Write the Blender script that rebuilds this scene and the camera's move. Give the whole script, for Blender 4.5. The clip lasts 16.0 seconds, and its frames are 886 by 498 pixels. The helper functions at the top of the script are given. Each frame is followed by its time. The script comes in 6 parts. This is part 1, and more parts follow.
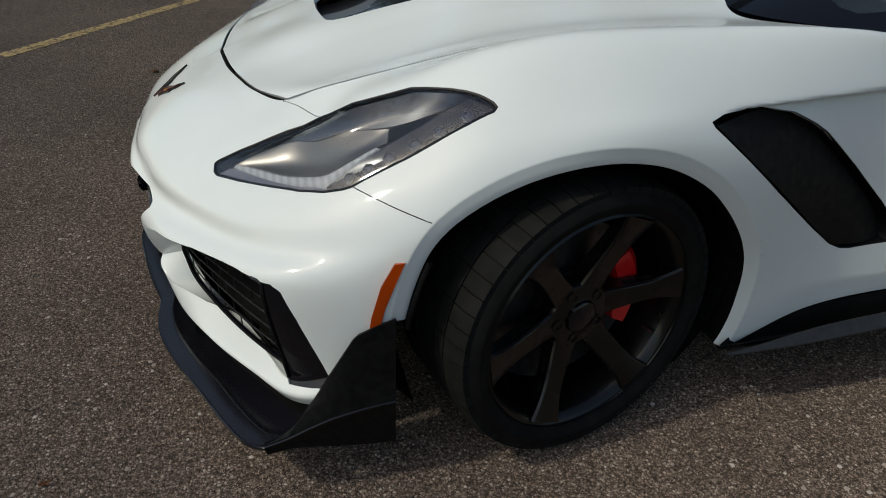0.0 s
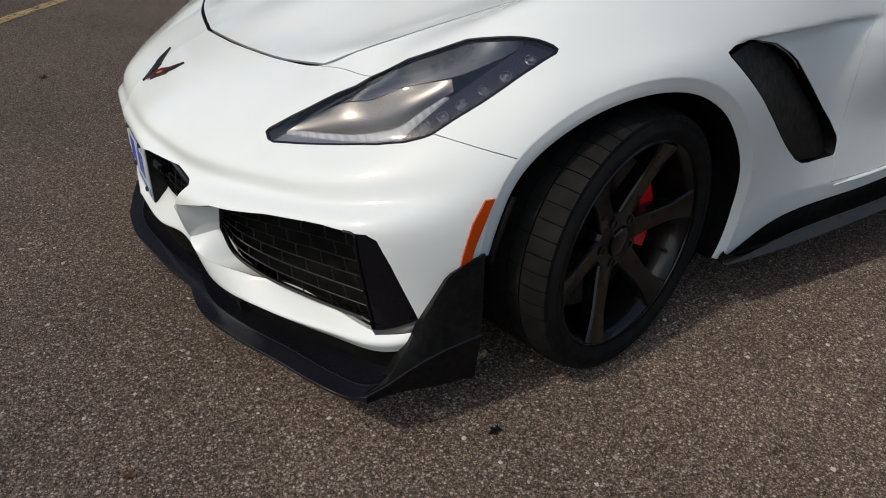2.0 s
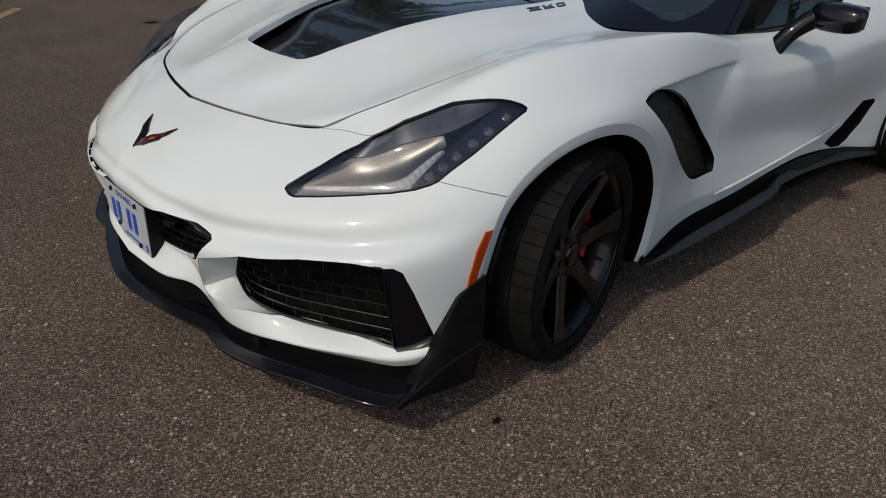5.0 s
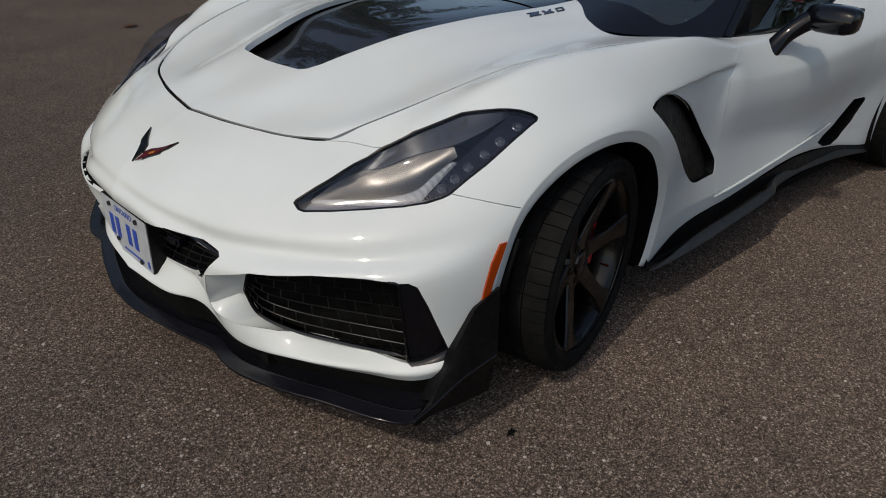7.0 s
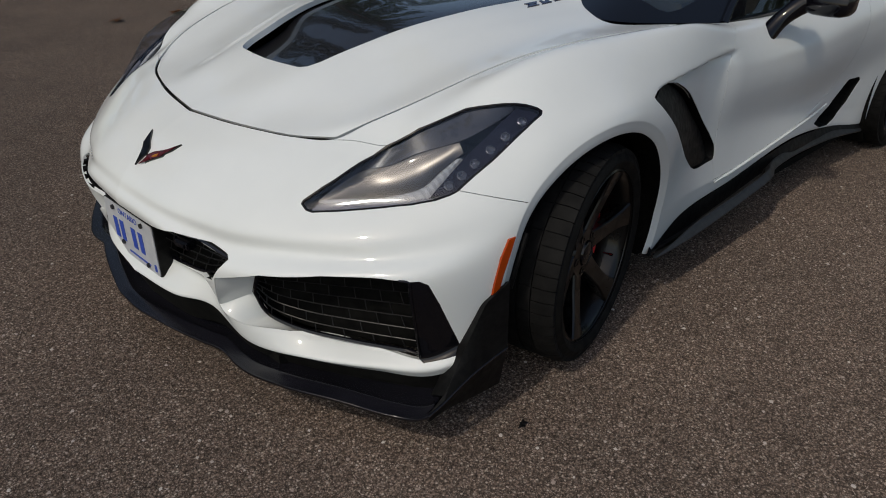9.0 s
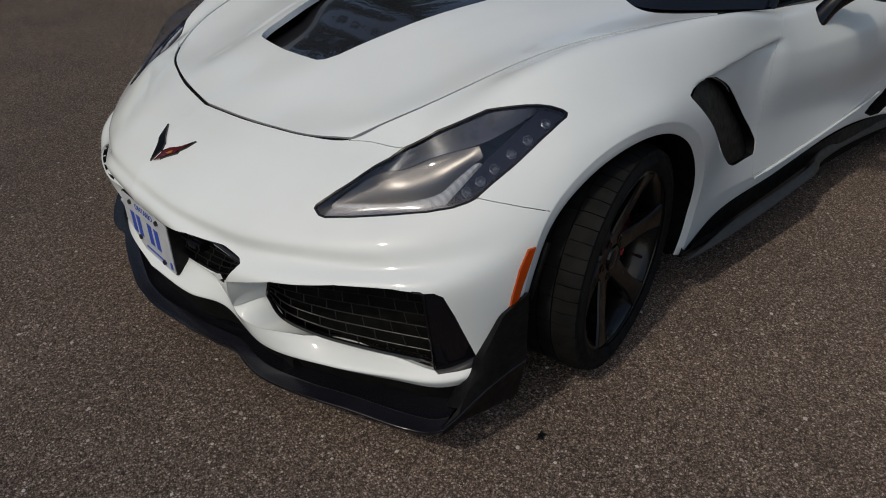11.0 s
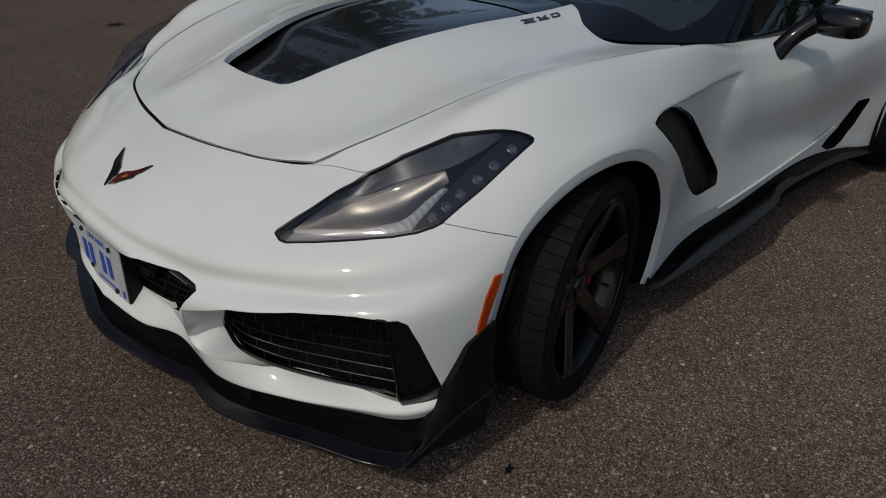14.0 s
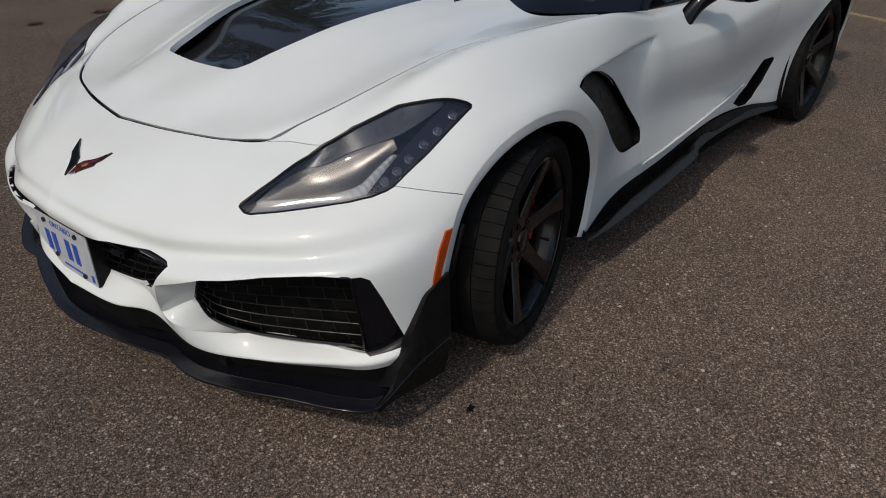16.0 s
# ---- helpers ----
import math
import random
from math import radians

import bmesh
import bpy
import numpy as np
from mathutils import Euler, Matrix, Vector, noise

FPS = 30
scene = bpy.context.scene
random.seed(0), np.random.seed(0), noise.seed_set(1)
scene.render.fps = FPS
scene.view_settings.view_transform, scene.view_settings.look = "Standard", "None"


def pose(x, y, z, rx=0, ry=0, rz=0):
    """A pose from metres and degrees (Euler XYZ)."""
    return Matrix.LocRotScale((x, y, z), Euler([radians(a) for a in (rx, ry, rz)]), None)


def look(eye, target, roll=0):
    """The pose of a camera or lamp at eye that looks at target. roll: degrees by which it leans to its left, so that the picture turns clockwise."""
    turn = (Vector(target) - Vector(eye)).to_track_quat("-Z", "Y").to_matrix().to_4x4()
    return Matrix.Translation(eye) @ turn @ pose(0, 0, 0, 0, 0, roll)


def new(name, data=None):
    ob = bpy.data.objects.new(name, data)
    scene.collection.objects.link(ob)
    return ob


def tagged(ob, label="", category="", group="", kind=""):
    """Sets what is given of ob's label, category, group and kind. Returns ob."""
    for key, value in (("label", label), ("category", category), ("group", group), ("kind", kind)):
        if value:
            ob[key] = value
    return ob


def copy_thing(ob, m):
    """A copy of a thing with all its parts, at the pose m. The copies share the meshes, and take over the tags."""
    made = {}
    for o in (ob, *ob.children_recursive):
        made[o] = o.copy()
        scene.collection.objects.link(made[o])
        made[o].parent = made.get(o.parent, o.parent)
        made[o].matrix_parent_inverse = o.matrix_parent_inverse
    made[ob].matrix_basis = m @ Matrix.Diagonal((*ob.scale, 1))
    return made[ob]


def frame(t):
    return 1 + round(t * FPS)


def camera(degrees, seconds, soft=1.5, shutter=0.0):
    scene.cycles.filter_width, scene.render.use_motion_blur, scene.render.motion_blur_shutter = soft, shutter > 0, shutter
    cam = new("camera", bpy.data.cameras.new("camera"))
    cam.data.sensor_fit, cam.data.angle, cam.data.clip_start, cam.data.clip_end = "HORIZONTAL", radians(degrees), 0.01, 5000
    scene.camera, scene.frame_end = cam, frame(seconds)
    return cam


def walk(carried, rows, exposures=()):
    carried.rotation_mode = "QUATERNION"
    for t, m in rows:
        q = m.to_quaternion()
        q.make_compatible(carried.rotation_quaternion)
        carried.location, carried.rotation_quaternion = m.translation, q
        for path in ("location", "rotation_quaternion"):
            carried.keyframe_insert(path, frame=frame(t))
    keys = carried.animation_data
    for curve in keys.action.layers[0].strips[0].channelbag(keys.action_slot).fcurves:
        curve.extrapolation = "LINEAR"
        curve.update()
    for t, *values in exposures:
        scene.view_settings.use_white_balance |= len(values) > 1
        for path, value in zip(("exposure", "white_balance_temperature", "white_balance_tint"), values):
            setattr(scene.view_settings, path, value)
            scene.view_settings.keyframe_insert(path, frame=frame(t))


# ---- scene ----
cam = camera(64.7, 16.0, 1.0)
PATH = [
    (0, (-0.584, -1.985, 1.136), (-0.116, -0.304, 0.159), 2.0),
    (0.5, (-0.699, -2.017, 1.134), (-0.158, -0.364, 0.147), 1.7),
    (1, (-0.814, -2.066, 1.128), (-0.17, -0.447, 0.146), 3.5),
    (1.5, (-0.936, -2.007, 1.083), (-0.168, -0.432, 0.118), 2.2),
    (2, (-1.018, -1.959, 1.069), (-0.179, -0.424, 0.099), 1.6),
    (2.5, (-1.039, -1.944, 1.065), (-0.19, -0.412, 0.1), 2.4),
    (3, (-1.071, -1.936, 1.078), (-0.194, -0.406, 0.134), 2.0),
    (3.5, (-1.137, -1.969, 1.125), (-0.156, -0.495, 0.194), 2.6),
    (4, (-1.298, -2.017, 1.165), (-0.221, -0.602, 0.251), 2.2),
    (6.5, (-1.452, -1.928, 1.228), (-0.237, -0.624, 0.321), 2.6),
    (7, (-1.454, -1.917, 1.229), (-0.239, -0.612, 0.323), 1.8),
    (7.5, (-1.461, -1.907, 1.231), (-0.236, -0.613, 0.322), 0.8),
    (8, (-1.47, -1.898, 1.237), (-0.246, -0.612, 0.316), 0.6),
    (8.5, (-1.479, -1.891, 1.248), (-0.251, -0.614, 0.32), 0.6),
    (11, (-1.378, -1.84, 1.301), (-0.264, -0.528, 0.281), -0.2),
    (11.5, (-1.313, -1.804, 1.339), (-0.195, -0.446, 0.386), 1.7),
    (12, (-1.267, -1.796, 1.385), (-0.099, -0.414, 0.533), 1.3),
    (12.5, (-1.237, -1.785, 1.404), (-0.007, -0.42, 0.614), 1.1),
    (13, (-1.24, -1.803, 1.398), (0.035, -0.475, 0.617), 1.6),
    (13.5, (-1.274, -1.799, 1.307), (-0.071, -0.456, 0.443), 0.8),
    (14, (-1.36, -1.824, 1.265), (-0.143, -0.539, 0.334), 1.4),
    (14.5, (-1.452, -1.874, 1.272), (-0.179, -0.687, 0.286), 2.7),
    (15, (-1.474, -1.893, 1.274), (-0.188, -0.717, 0.292), 1.8),
    (15.5, (-1.485, -1.909, 1.271), (-0.19, -0.747, 0.285), 0.7),
    (16, (-1.49, -1.922, 1.281), (-0.176, -0.766, 0.314), -0.3),
]
walk(cam, [(t, look(eye, target, roll)) for t, eye, target, roll in PATH], [(0, -0.57, 6880, 2), (0.7, -0.47, 6880, 5), (1.5, -0.31, 6900, 7), (4, -0.60, 6890, 8), (7, -0.76, 6880, 8), (8.5, -0.76, 6880, 8), (11, -0.86, 6880, 8), (11.5, -1.07, 6880, 8), (12.5, -1.21, 6880, 8), (13.5, -1.21, 6880, 8), (14, -1.15, 6900, 8), (14.5, -0.87, 6870, 8), (16, -0.65, 6890, 9)])

from mathutils import kdtree

# ---- world and sun ----
SUN = Vector((-0.74, -0.11, 0.86)).normalized()
world = bpy.data.worlds.new("world")
scene.world = world
world.use_nodes = True
wn = world.node_tree
sky = wn.nodes.new("ShaderNodeTexSky")
sky.sky_type, sky.sun_disc = "NISHITA", False
sky.sun_elevation = math.asin(SUN.z)
sky.sun_rotation = math.atan2(SUN.x, SUN.y)
sky.air_density, sky.dust_density, sky.ozone_density = 1.0, 2.3, 1.0
wn.nodes["Background"].inputs["Strength"].default_value = 0.17
wn.links.new(sky.outputs[0], wn.nodes["Background"].inputs["Color"])
sun = new("sun", bpy.data.lights.new("sun", "SUN"))
sun.data.energy, sun.data.angle, sun.data.color = 1.9, radians(2.2), (1.0, 0.95, 0.88)
sun.matrix_world = look(SUN * 30, (0, 0, 0))


# ---- materials ----
def material(name, color, rough=0.5, metal=0.0, coat=0.0, spec=0.5):
    m = bpy.data.materials.new(name)
    m.use_nodes = True
    b = m.node_tree.nodes["Principled BSDF"]
    b.inputs["Base Color"].default_value = (*color, 1)
    b.inputs["Roughness"].default_value, b.inputs["Metallic"].default_value = rough, metal
    b.inputs["Coat Weight"].default_value, b.inputs["Coat Roughness"].default_value = coat, 0.03
    b.inputs["Specular IOR Level"].default_value = spec
    return m


def node(m, kind, **values):
    n = m.node_tree.nodes.new(kind)
    for key, value in values.items():
        n.inputs[key.replace("_", " ")].default_value = value
    return n


def wire(m, a, b):
    m.node_tree.links.new(a, b)


def bsdf(m):
    return m.node_tree.nodes["Principled BSDF"]


def coords(m):
    return node(m, "ShaderNodeTexCoord").outputs["Object"]


def ramp(m, fac, stops):
    r = node(m, "ShaderNodeValToRGB")
    while len(r.color_ramp.elements) < len(stops):
        r.color_ramp.elements.new(0.5)
    for e, (p, c) in zip(r.color_ramp.elements, stops):
        e.position, e.color = p, (*c, 1)
    wire(m, fac, r.inputs["Fac"])
    return r.outputs["Color"]


def noise_tex(m, scale, detail=4.0, rough=0.6):
    n = node(m, "ShaderNodeTexNoise", Scale=scale, Detail=detail, Roughness=rough)
    wire(m, coords(m), n.inputs["Vector"])
    return n.outputs["Fac"]


def bumped(m, height, strength, distance):
    b = node(m, "ShaderNodeBump", Strength=strength, Distance=distance)
    wire(m, height, b.inputs["Height"])
    wire(m, b.outputs["Normal"], bsdf(m).inputs["Normal"])
    return b


def varied(m, color_a, color_b, scale, detail=5.0, lo=0.35, hi=0.65):
    wire(m, ramp(m, noise_tex(m, scale, detail), [(lo, color_a), (hi, color_b)]), bsdf(m).inputs["Base Color"])
    return m


def rough_varied(m, lo, hi, scale):
    wire(m, ramp(m, noise_tex(m, scale, 6.0), [(0.3, (lo,) * 3), (0.7, (hi,) * 3)]), bsdf(m).inputs["Roughness"])
    return m


# pearl white car paint: faint orange peel and a thin film of dust
PAINT = material("pearl_white_paint", (0.86, 0.86, 0.83), 0.55, 0.0, 1.0, 0.15)
varied(PAINT, (0.795, 0.825, 0.812), (0.76, 0.79, 0.778), 2.5, 4.0)
bumped(PAINT, noise_tex(PAINT, 260.0, 2.0), 0.02, 0.002)
wire(PAINT, ramp(PAINT, noise_tex(PAINT, 7.0, 6.0), [(0.3, (0.03,) * 3), (0.75, (0.08,) * 3)]), bsdf(PAINT).inputs["Coat Roughness"])

GLOSS_BLACK = rough_varied(material("gloss_black", (0.004, 0.004, 0.006), 0.12, 0.0, 0.25, 0.35), 0.06, 0.16, 30.0)
CARBON = material("carbon_fibre", (0.012, 0.012, 0.014), 0.25, 0.0, 1.0)
weave = node(CARBON, "ShaderNodeTexChecker", Scale=420.0)
weave.inputs["Color1"].default_value, weave.inputs["Color2"].default_value = (0.020, 0.020, 0.023, 1), (0.007, 0.007, 0.008, 1)
wire(CARBON, coords(CARBON), weave.inputs["Vector"])
wire(CARBON, weave.outputs["Color"], bsdf(CARBON).inputs["Base Color"])
SATIN_BLACK = rough_varied(varied(material("satin_black_plastic", (0.006, 0.006, 0.006), 0.5, 0.0, 0.0, 0.12), (0.004, 0.004, 0.0045), (0.010, 0.010, 0.010), 60.0), 0.38, 0.58, 40.0)
MATT_BLACK = varied(material("black_liner_felt", (0.006, 0.006, 0.006), 0.95, 0.0, 0.0, 0.1), (0.004, 0.004, 0.004), (0.010, 0.010, 0.009), 25.0)
RUBBER = rough_varied(varied(material("sidewall_rubber", (0.006, 0.006, 0.006), 0.8, 0.0, 0.0, 0.15), (0.004, 0.004, 0.004), (0.009, 0.009, 0.0085), 18.0, 8.0), 0.6, 0.85, 25.0)
TREAD = rough_varied(varied(material("dusty_tread_rubber", (0.014, 0.014, 0.014), 0.85, 0.0, 0.0, 0.2), (0.004, 0.004, 0.004), (0.011, 0.0107, 0.0104), 22.0, 8.0), 0.7, 0.9, 25.0)
WHEEL = rough_varied(material("dark_wheel_lacquer", (0.0035, 0.0030, 0.0030), 0.3, 0.0, 0.3, 0.3), 0.24, 0.38, 20.0)
CHROME = material("chrome", (0.75, 0.75, 0.77), 0.12, 1.0)
STEEL = rough_varied(varied(material("brake_steel", (0.25, 0.25, 0.26), 0.4, 0.9), (0.05, 0.05, 0.052), (0.10, 0.10, 0.10), 40.0), 0.3, 0.5, 60.0)
RED = material("red_caliper_paint", (0.62, 0.010, 0.012), 0.3, 0.0, 0.6)
BELT_RED = varied(material("red_webbing", (0.45, 0.012, 0.012), 0.8), (0.40, 0.010, 0.010), (0.50, 0.02, 0.015), 90.0)
AMBER = material("amber_lens", (0.39, 0.046, 0.001), 0.2, 0.0, 0.25, 0.3)
BLUE_BLACK = material("blue_black_enamel", (0.012, 0.012, 0.045), 0.2, 0.2, 0.6)
EMBLEM_RED = material("dark_red_enamel", (0.10, 0.006, 0.010), 0.2, 0.0, 0.8)
EMBLEM_GOLD = material("gold_enamel", (0.55, 0.25, 0.03), 0.3, 0.4)
PLATE_WHITE = varied(material("plate_white", (0.62, 0.64, 0.66), 0.35), (0.48, 0.50, 0.53), (0.55, 0.57, 0.59), 30.0)
PLATE_BLUE = material("plate_blue", (0.03, 0.08, 0.45), 0.4)
LEATHER = rough_varied(varied(material("black_leather", (0.014, 0.014, 0.015), 0.6, 0.0, 0.0, 0.3), (0.010, 0.010, 0.011), (0.022, 0.022, 0.023), 40.0), 0.4, 0.6, 80.0)
SILVER = rough_varied(material("silver_reflector", (0.72, 0.72, 0.74), 0.12, 1.0), 0.08, 0.2, 60.0)


def glass(name, tint, rough=0.0, ior=1.45):
    m = material(name, tint, rough)
    bsdf(m).inputs["Transmission Weight"].default_value = 1.0
    bsdf(m).inputs["IOR"].default_value = ior
    return m


CLEAR = bpy.data.materials.new("clear_polycarbonate")
CLEAR.use_nodes = True
CLEAR.node_tree.nodes.remove(bsdf(CLEAR))
clear_mix, clear_gloss, clear_edge = node(CLEAR, "ShaderNodeMixShader"), node(CLEAR, "ShaderNodeBsdfGlossy", Roughness=0.07), node(CLEAR, "ShaderNodeLayerWeight", Blend=0.5)
clear_power, clear_sum = node(CLEAR, "ShaderNodeMath"), node(CLEAR, "ShaderNodeMath")
clear_power.operation, clear_sum.operation = "POWER", "MULTIPLY_ADD"
clear_power.inputs[1].default_value, clear_sum.inputs[1].default_value, clear_sum.inputs[2].default_value = 4.5, 0.5, 0.045
wire(CLEAR, clear_edge.outputs["Facing"], clear_power.inputs[0])
wire(CLEAR, clear_power.outputs[0], clear_sum.inputs[0])
wire(CLEAR, clear_sum.outputs[0], clear_mix.inputs["Fac"])
wire(CLEAR, node(CLEAR, "ShaderNodeBsdfTransparent", Color=(0.93, 0.94, 0.96, 1)).outputs["BSDF"], clear_mix.inputs[1])
wire(CLEAR, clear_gloss.outputs["BSDF"], clear_mix.inputs[2])
wire(CLEAR, clear_mix.outputs["Shader"], CLEAR.node_tree.nodes["Material Output"].inputs["Surface"])
LENS = glass("lamp_lens_glass", (0.95, 0.96, 0.98), 0.02, 1.5)
TINTED = glass("tinted_car_glass", (0.66, 0.74, 0.76), 0.0, 1.6)
DARK_GLASS = glass("dark_side_glass", (0.50, 0.56, 0.58), 0.0, 1.3)


# ---- building blocks ----
def finish(bm, name, mat, smooth=40.0):
    me = bpy.data.meshes.new(name)
    bm.normal_update()
    bm.to_mesh(me)
    bm.free()
    for m in mat if isinstance(mat, (list, tuple)) else [mat]:
        me.materials.append(m)
    if smooth:
        me.polygons.foreach_set("use_smooth", [True] * len(me.polygons))
        me.set_sharp_from_angle(angle=radians(smooth))
    return me


def part(name, bm, mat, parent, label="", smooth=40.0):
    ob = new(name, finish(bm, name, mat, smooth))
    ob.parent = parent
    return tagged(ob, label)


def thing(name, label, category, group="", kind=""):
    return tagged(new(name), label, category, group, kind)


def solid(name, bm, mat, label, category, group="", kind="", smooth=40.0):
    return tagged(new(name, finish(bm, name, mat, smooth)), label, category, group, kind)


def box(bm, centre, size, turn=None, bevel=0.0):
    made = bmesh.ops.create_cube(bm, size=1.0)["verts"]
    m = Matrix.Translation(centre) @ (turn.to_4x4() if turn else Matrix()) @ Matrix.Diagonal((*size, 1))
    bmesh.ops.transform(bm, matrix=m, verts=made)
    if bevel:
        edges = list({e for v in made for e in v.link_edges})
        bmesh.ops.bevel(bm, geom=edges, offset=bevel, segments=2, affect="EDGES", clamp_overlap=True)
    return bm


def smooth_line(points, n, closed=False):
    """n points along a smooth curve through the given ones."""
    p = np.array(points, float)
    if closed:
        p = np.vstack([p[-1], p, p[0], p[1]])
    else:
        p = np.vstack([2 * p[0] - p[1], p, 2 * p[-1] - p[-2]])
    k = len(p) - 3
    d = np.maximum(np.linalg.norm(np.diff(p, axis=0), axis=1), 1e-6) ** 0.5
    t = np.concatenate([[0], np.cumsum(d)])
    out = []
    s = np.linspace(t[1], t[k + 1], n, endpoint=not closed)
    for v in s:
        i = int(min(max(np.searchsorted(t, v, "right") - 1, 1), k))
        h = t[i + 1] - t[i]
        m0 = ((p[i + 1] - p[i]) / h * d[i - 1] + (p[i] - p[i - 1]) / d[i - 1] * h) / (h + d[i - 1])
        m1 = ((p[i + 2] - p[i + 1]) / d[i + 1] * h + (p[i + 1] - p[i]) / h * d[i + 1]) / (h + d[i + 1])
        a = (v - t[i]) / h
        out.append((2 * a**3 - 3 * a**2 + 1) * p[i] + (a**3 - 2 * a**2 + a) * h * m0 + (3 * a**2 - 2 * a**3) * p[i + 1] + (a**3 - a**2) * h * m1)
    return np.array(out)


def loft(curves, nu, nv):
    """A smooth grid of points over curves: nu along the curves, nv across."""
    along = np.array([smooth_line(c, nu) for c in curves])
    return np.array([smooth_line(along[:, i], nv) for i in range(nu)])


def sheet(grid, flip=False):
    bm = bmesh.new()
    vs = [[bm.verts.new(p) for p in row] for row in grid]
    for a, b in zip(vs, vs[1:]):
        for i in range(len(a) - 1):
            f = (a[i], b[i], b[i + 1], a[i + 1])
            bm.faces.new(f[::-1] if flip else f)
    bm.normal_update()
    return bm


def mirrored(bm):
    """A copy of bm on the other side of the car."""
    other = bm.copy()
    bmesh.ops.scale(other, vec=(1, -1, 1), verts=other.verts)
    bmesh.ops.reverse_faces(other, faces=other.faces)
    return other


def merged(a, b, weld=0.0004):
    me = bpy.data.meshes.new("tmp")
    b.to_mesh(me)
    a.from_mesh(me)
    bpy.data.meshes.remove(me)
    b.free()
    if weld:
        bmesh.ops.remove_doubles(a, verts=a.verts, dist=weld)
    return a


def inside(poly, x, y):
    hit = False
    for (x0, y0), (x1, y1) in zip(poly, poly[1:] + poly[:1]):
        if (y0 > y) != (y1 > y) and x < (x1 - x0) * (y - y0) / (y1 - y0) + x0:
            hit = not hit
    return hit


def region(bm, poly, axes, keep=None, cut=True):
    """Cuts the outline poly, seen along the third axis, into bm and returns the faces within it."""
    poly = [tuple(float(c) for c in p) for p in poly]
    i, j = axes
    if cut:
        for (x0, y0), (x1, y1) in zip(poly, poly[1:] + poly[:1]):
            if math.hypot(x1 - x0, y1 - y0) < 1e-6:
                continue
            co, no = [0, 0, 0], [0, 0, 0]
            co[i], co[j], no[i], no[j] = x0, y0, y1 - y0, x0 - x1
            lo, hi = (min(x0, x1) - 0.004, min(y0, y1) - 0.004), (max(x0, x1) + 0.004, max(y0, y1) + 0.004)
            near = []
            for f in bm.faces:
                a = [v.co[i] for v in f.verts]
                b = [v.co[j] for v in f.verts]
                if max(a) >= lo[0] and min(a) <= hi[0] and max(b) >= lo[1] and min(b) <= hi[1]:
                    if keep is None or keep(f.calc_center_median()):
                        near.append(f)
            if near:
                geom = list({e for f in near for e in f.edges}) + near + list({v for f in near for v in f.verts})
                bmesh.ops.bisect_plane(bm, geom=geom, dist=1e-5, plane_co=co, plane_no=Vector(no).normalized())
    out = []
    for f in bm.faces:
        c = f.calc_center_median()
        if (keep is None or keep(c)) and inside(poly, c[i], c[j]):
            out.append(f)
    return out


def taken(bm, faces):
    """Moves faces out of bm into a bmesh of their own."""
    out, made = bmesh.new(), {}
    for f in faces:
        for v in f.verts:
            if v not in made:
                made[v] = out.verts.new(v.co)
        out.faces.new([made[v] for v in f.verts])
    bmesh.ops.delete(bm, geom=faces, context="FACES")
    out.normal_update()
    bm.normal_update()
    return out


def lipped(bm, depth=0.012, on_body=False):
    """Turns the open edges of bm inwards."""
    bm.normal_update()
    mark = bm.faces.layers.int.new("lip")
    edges = [e for e in bm.edges if e.is_boundary]
    made = bmesh.ops.extrude_edge_only(bm, edges=edges)["geom"]
    for f in [g for g in made if isinstance(g, bmesh.types.BMFace)]:
        f[mark] = 1
    fresh = {g for g in made if isinstance(g, bmesh.types.BMVert)}
    for v in fresh:
        n = skin_normal(v.co) if on_body else Vector()
        if not on_body:
            for e in v.link_edges:
                o = e.other_vert(v)
                if o not in fresh:
                    n += o.normal
        v.co -= n.normalized() * depth
    bm.normal_update()
    return bm


def tube(points, radius, sides=8, closed=False):
    """A round bar along points; radius is a number, or one for each point."""
    bm = bmesh.new()
    p = [Vector(q) for q in points]
    r = radius if isinstance(radius, (list, tuple, np.ndarray)) else [radius] * len(p)
    rings = []
    side = None
    for k in range(len(p)):
        a, b = p[k - 1] if (k or closed) else p[0], p[(k + 1) % len(p)] if (k + 1 < len(p) or closed) else p[-1]
        d = (b - a).normalized()
        if side is None:
            side = d.orthogonal().normalized()
        side = (side - d * side.dot(d)).normalized()
        up = d.cross(side)
        rings.append([bm.verts.new(p[k] + (side * math.cos(q) + up * math.sin(q)) * r[k]) for q in [2 * math.pi * s / sides for s in range(sides)]])
    for a, b in zip(rings, rings[1:] + ([rings[0]] if closed else [])):
        for s in range(sides):
            bm.faces.new((a[s], a[(s + 1) % sides], b[(s + 1) % sides], b[s]))
    if not closed:
        bm.faces.new(rings[0][::-1])
        bm.faces.new(rings[-1])
    return bm


def spun(profile, n, caps=False):
    """A ring about the y axis from (y, radius) pairs."""
    bm = bmesh.new()
    rings = [[bm.verts.new((r * math.cos(2 * math.pi * s / n), y, r * math.sin(2 * math.pi * s / n))) for s in range(n)] for y, r in profile]
    for a, b in zip(rings, rings[1:]):
        for s in range(n):
            bm.faces.new((a[s], a[(s + 1) % n], b[(s + 1) % n], b[s]))
    if caps:
        bm.faces.new(rings[0][::-1])
        bm.faces.new(rings[-1])
    bmesh.ops.recalc_face_normals(bm, faces=bm.faces)
    return bm


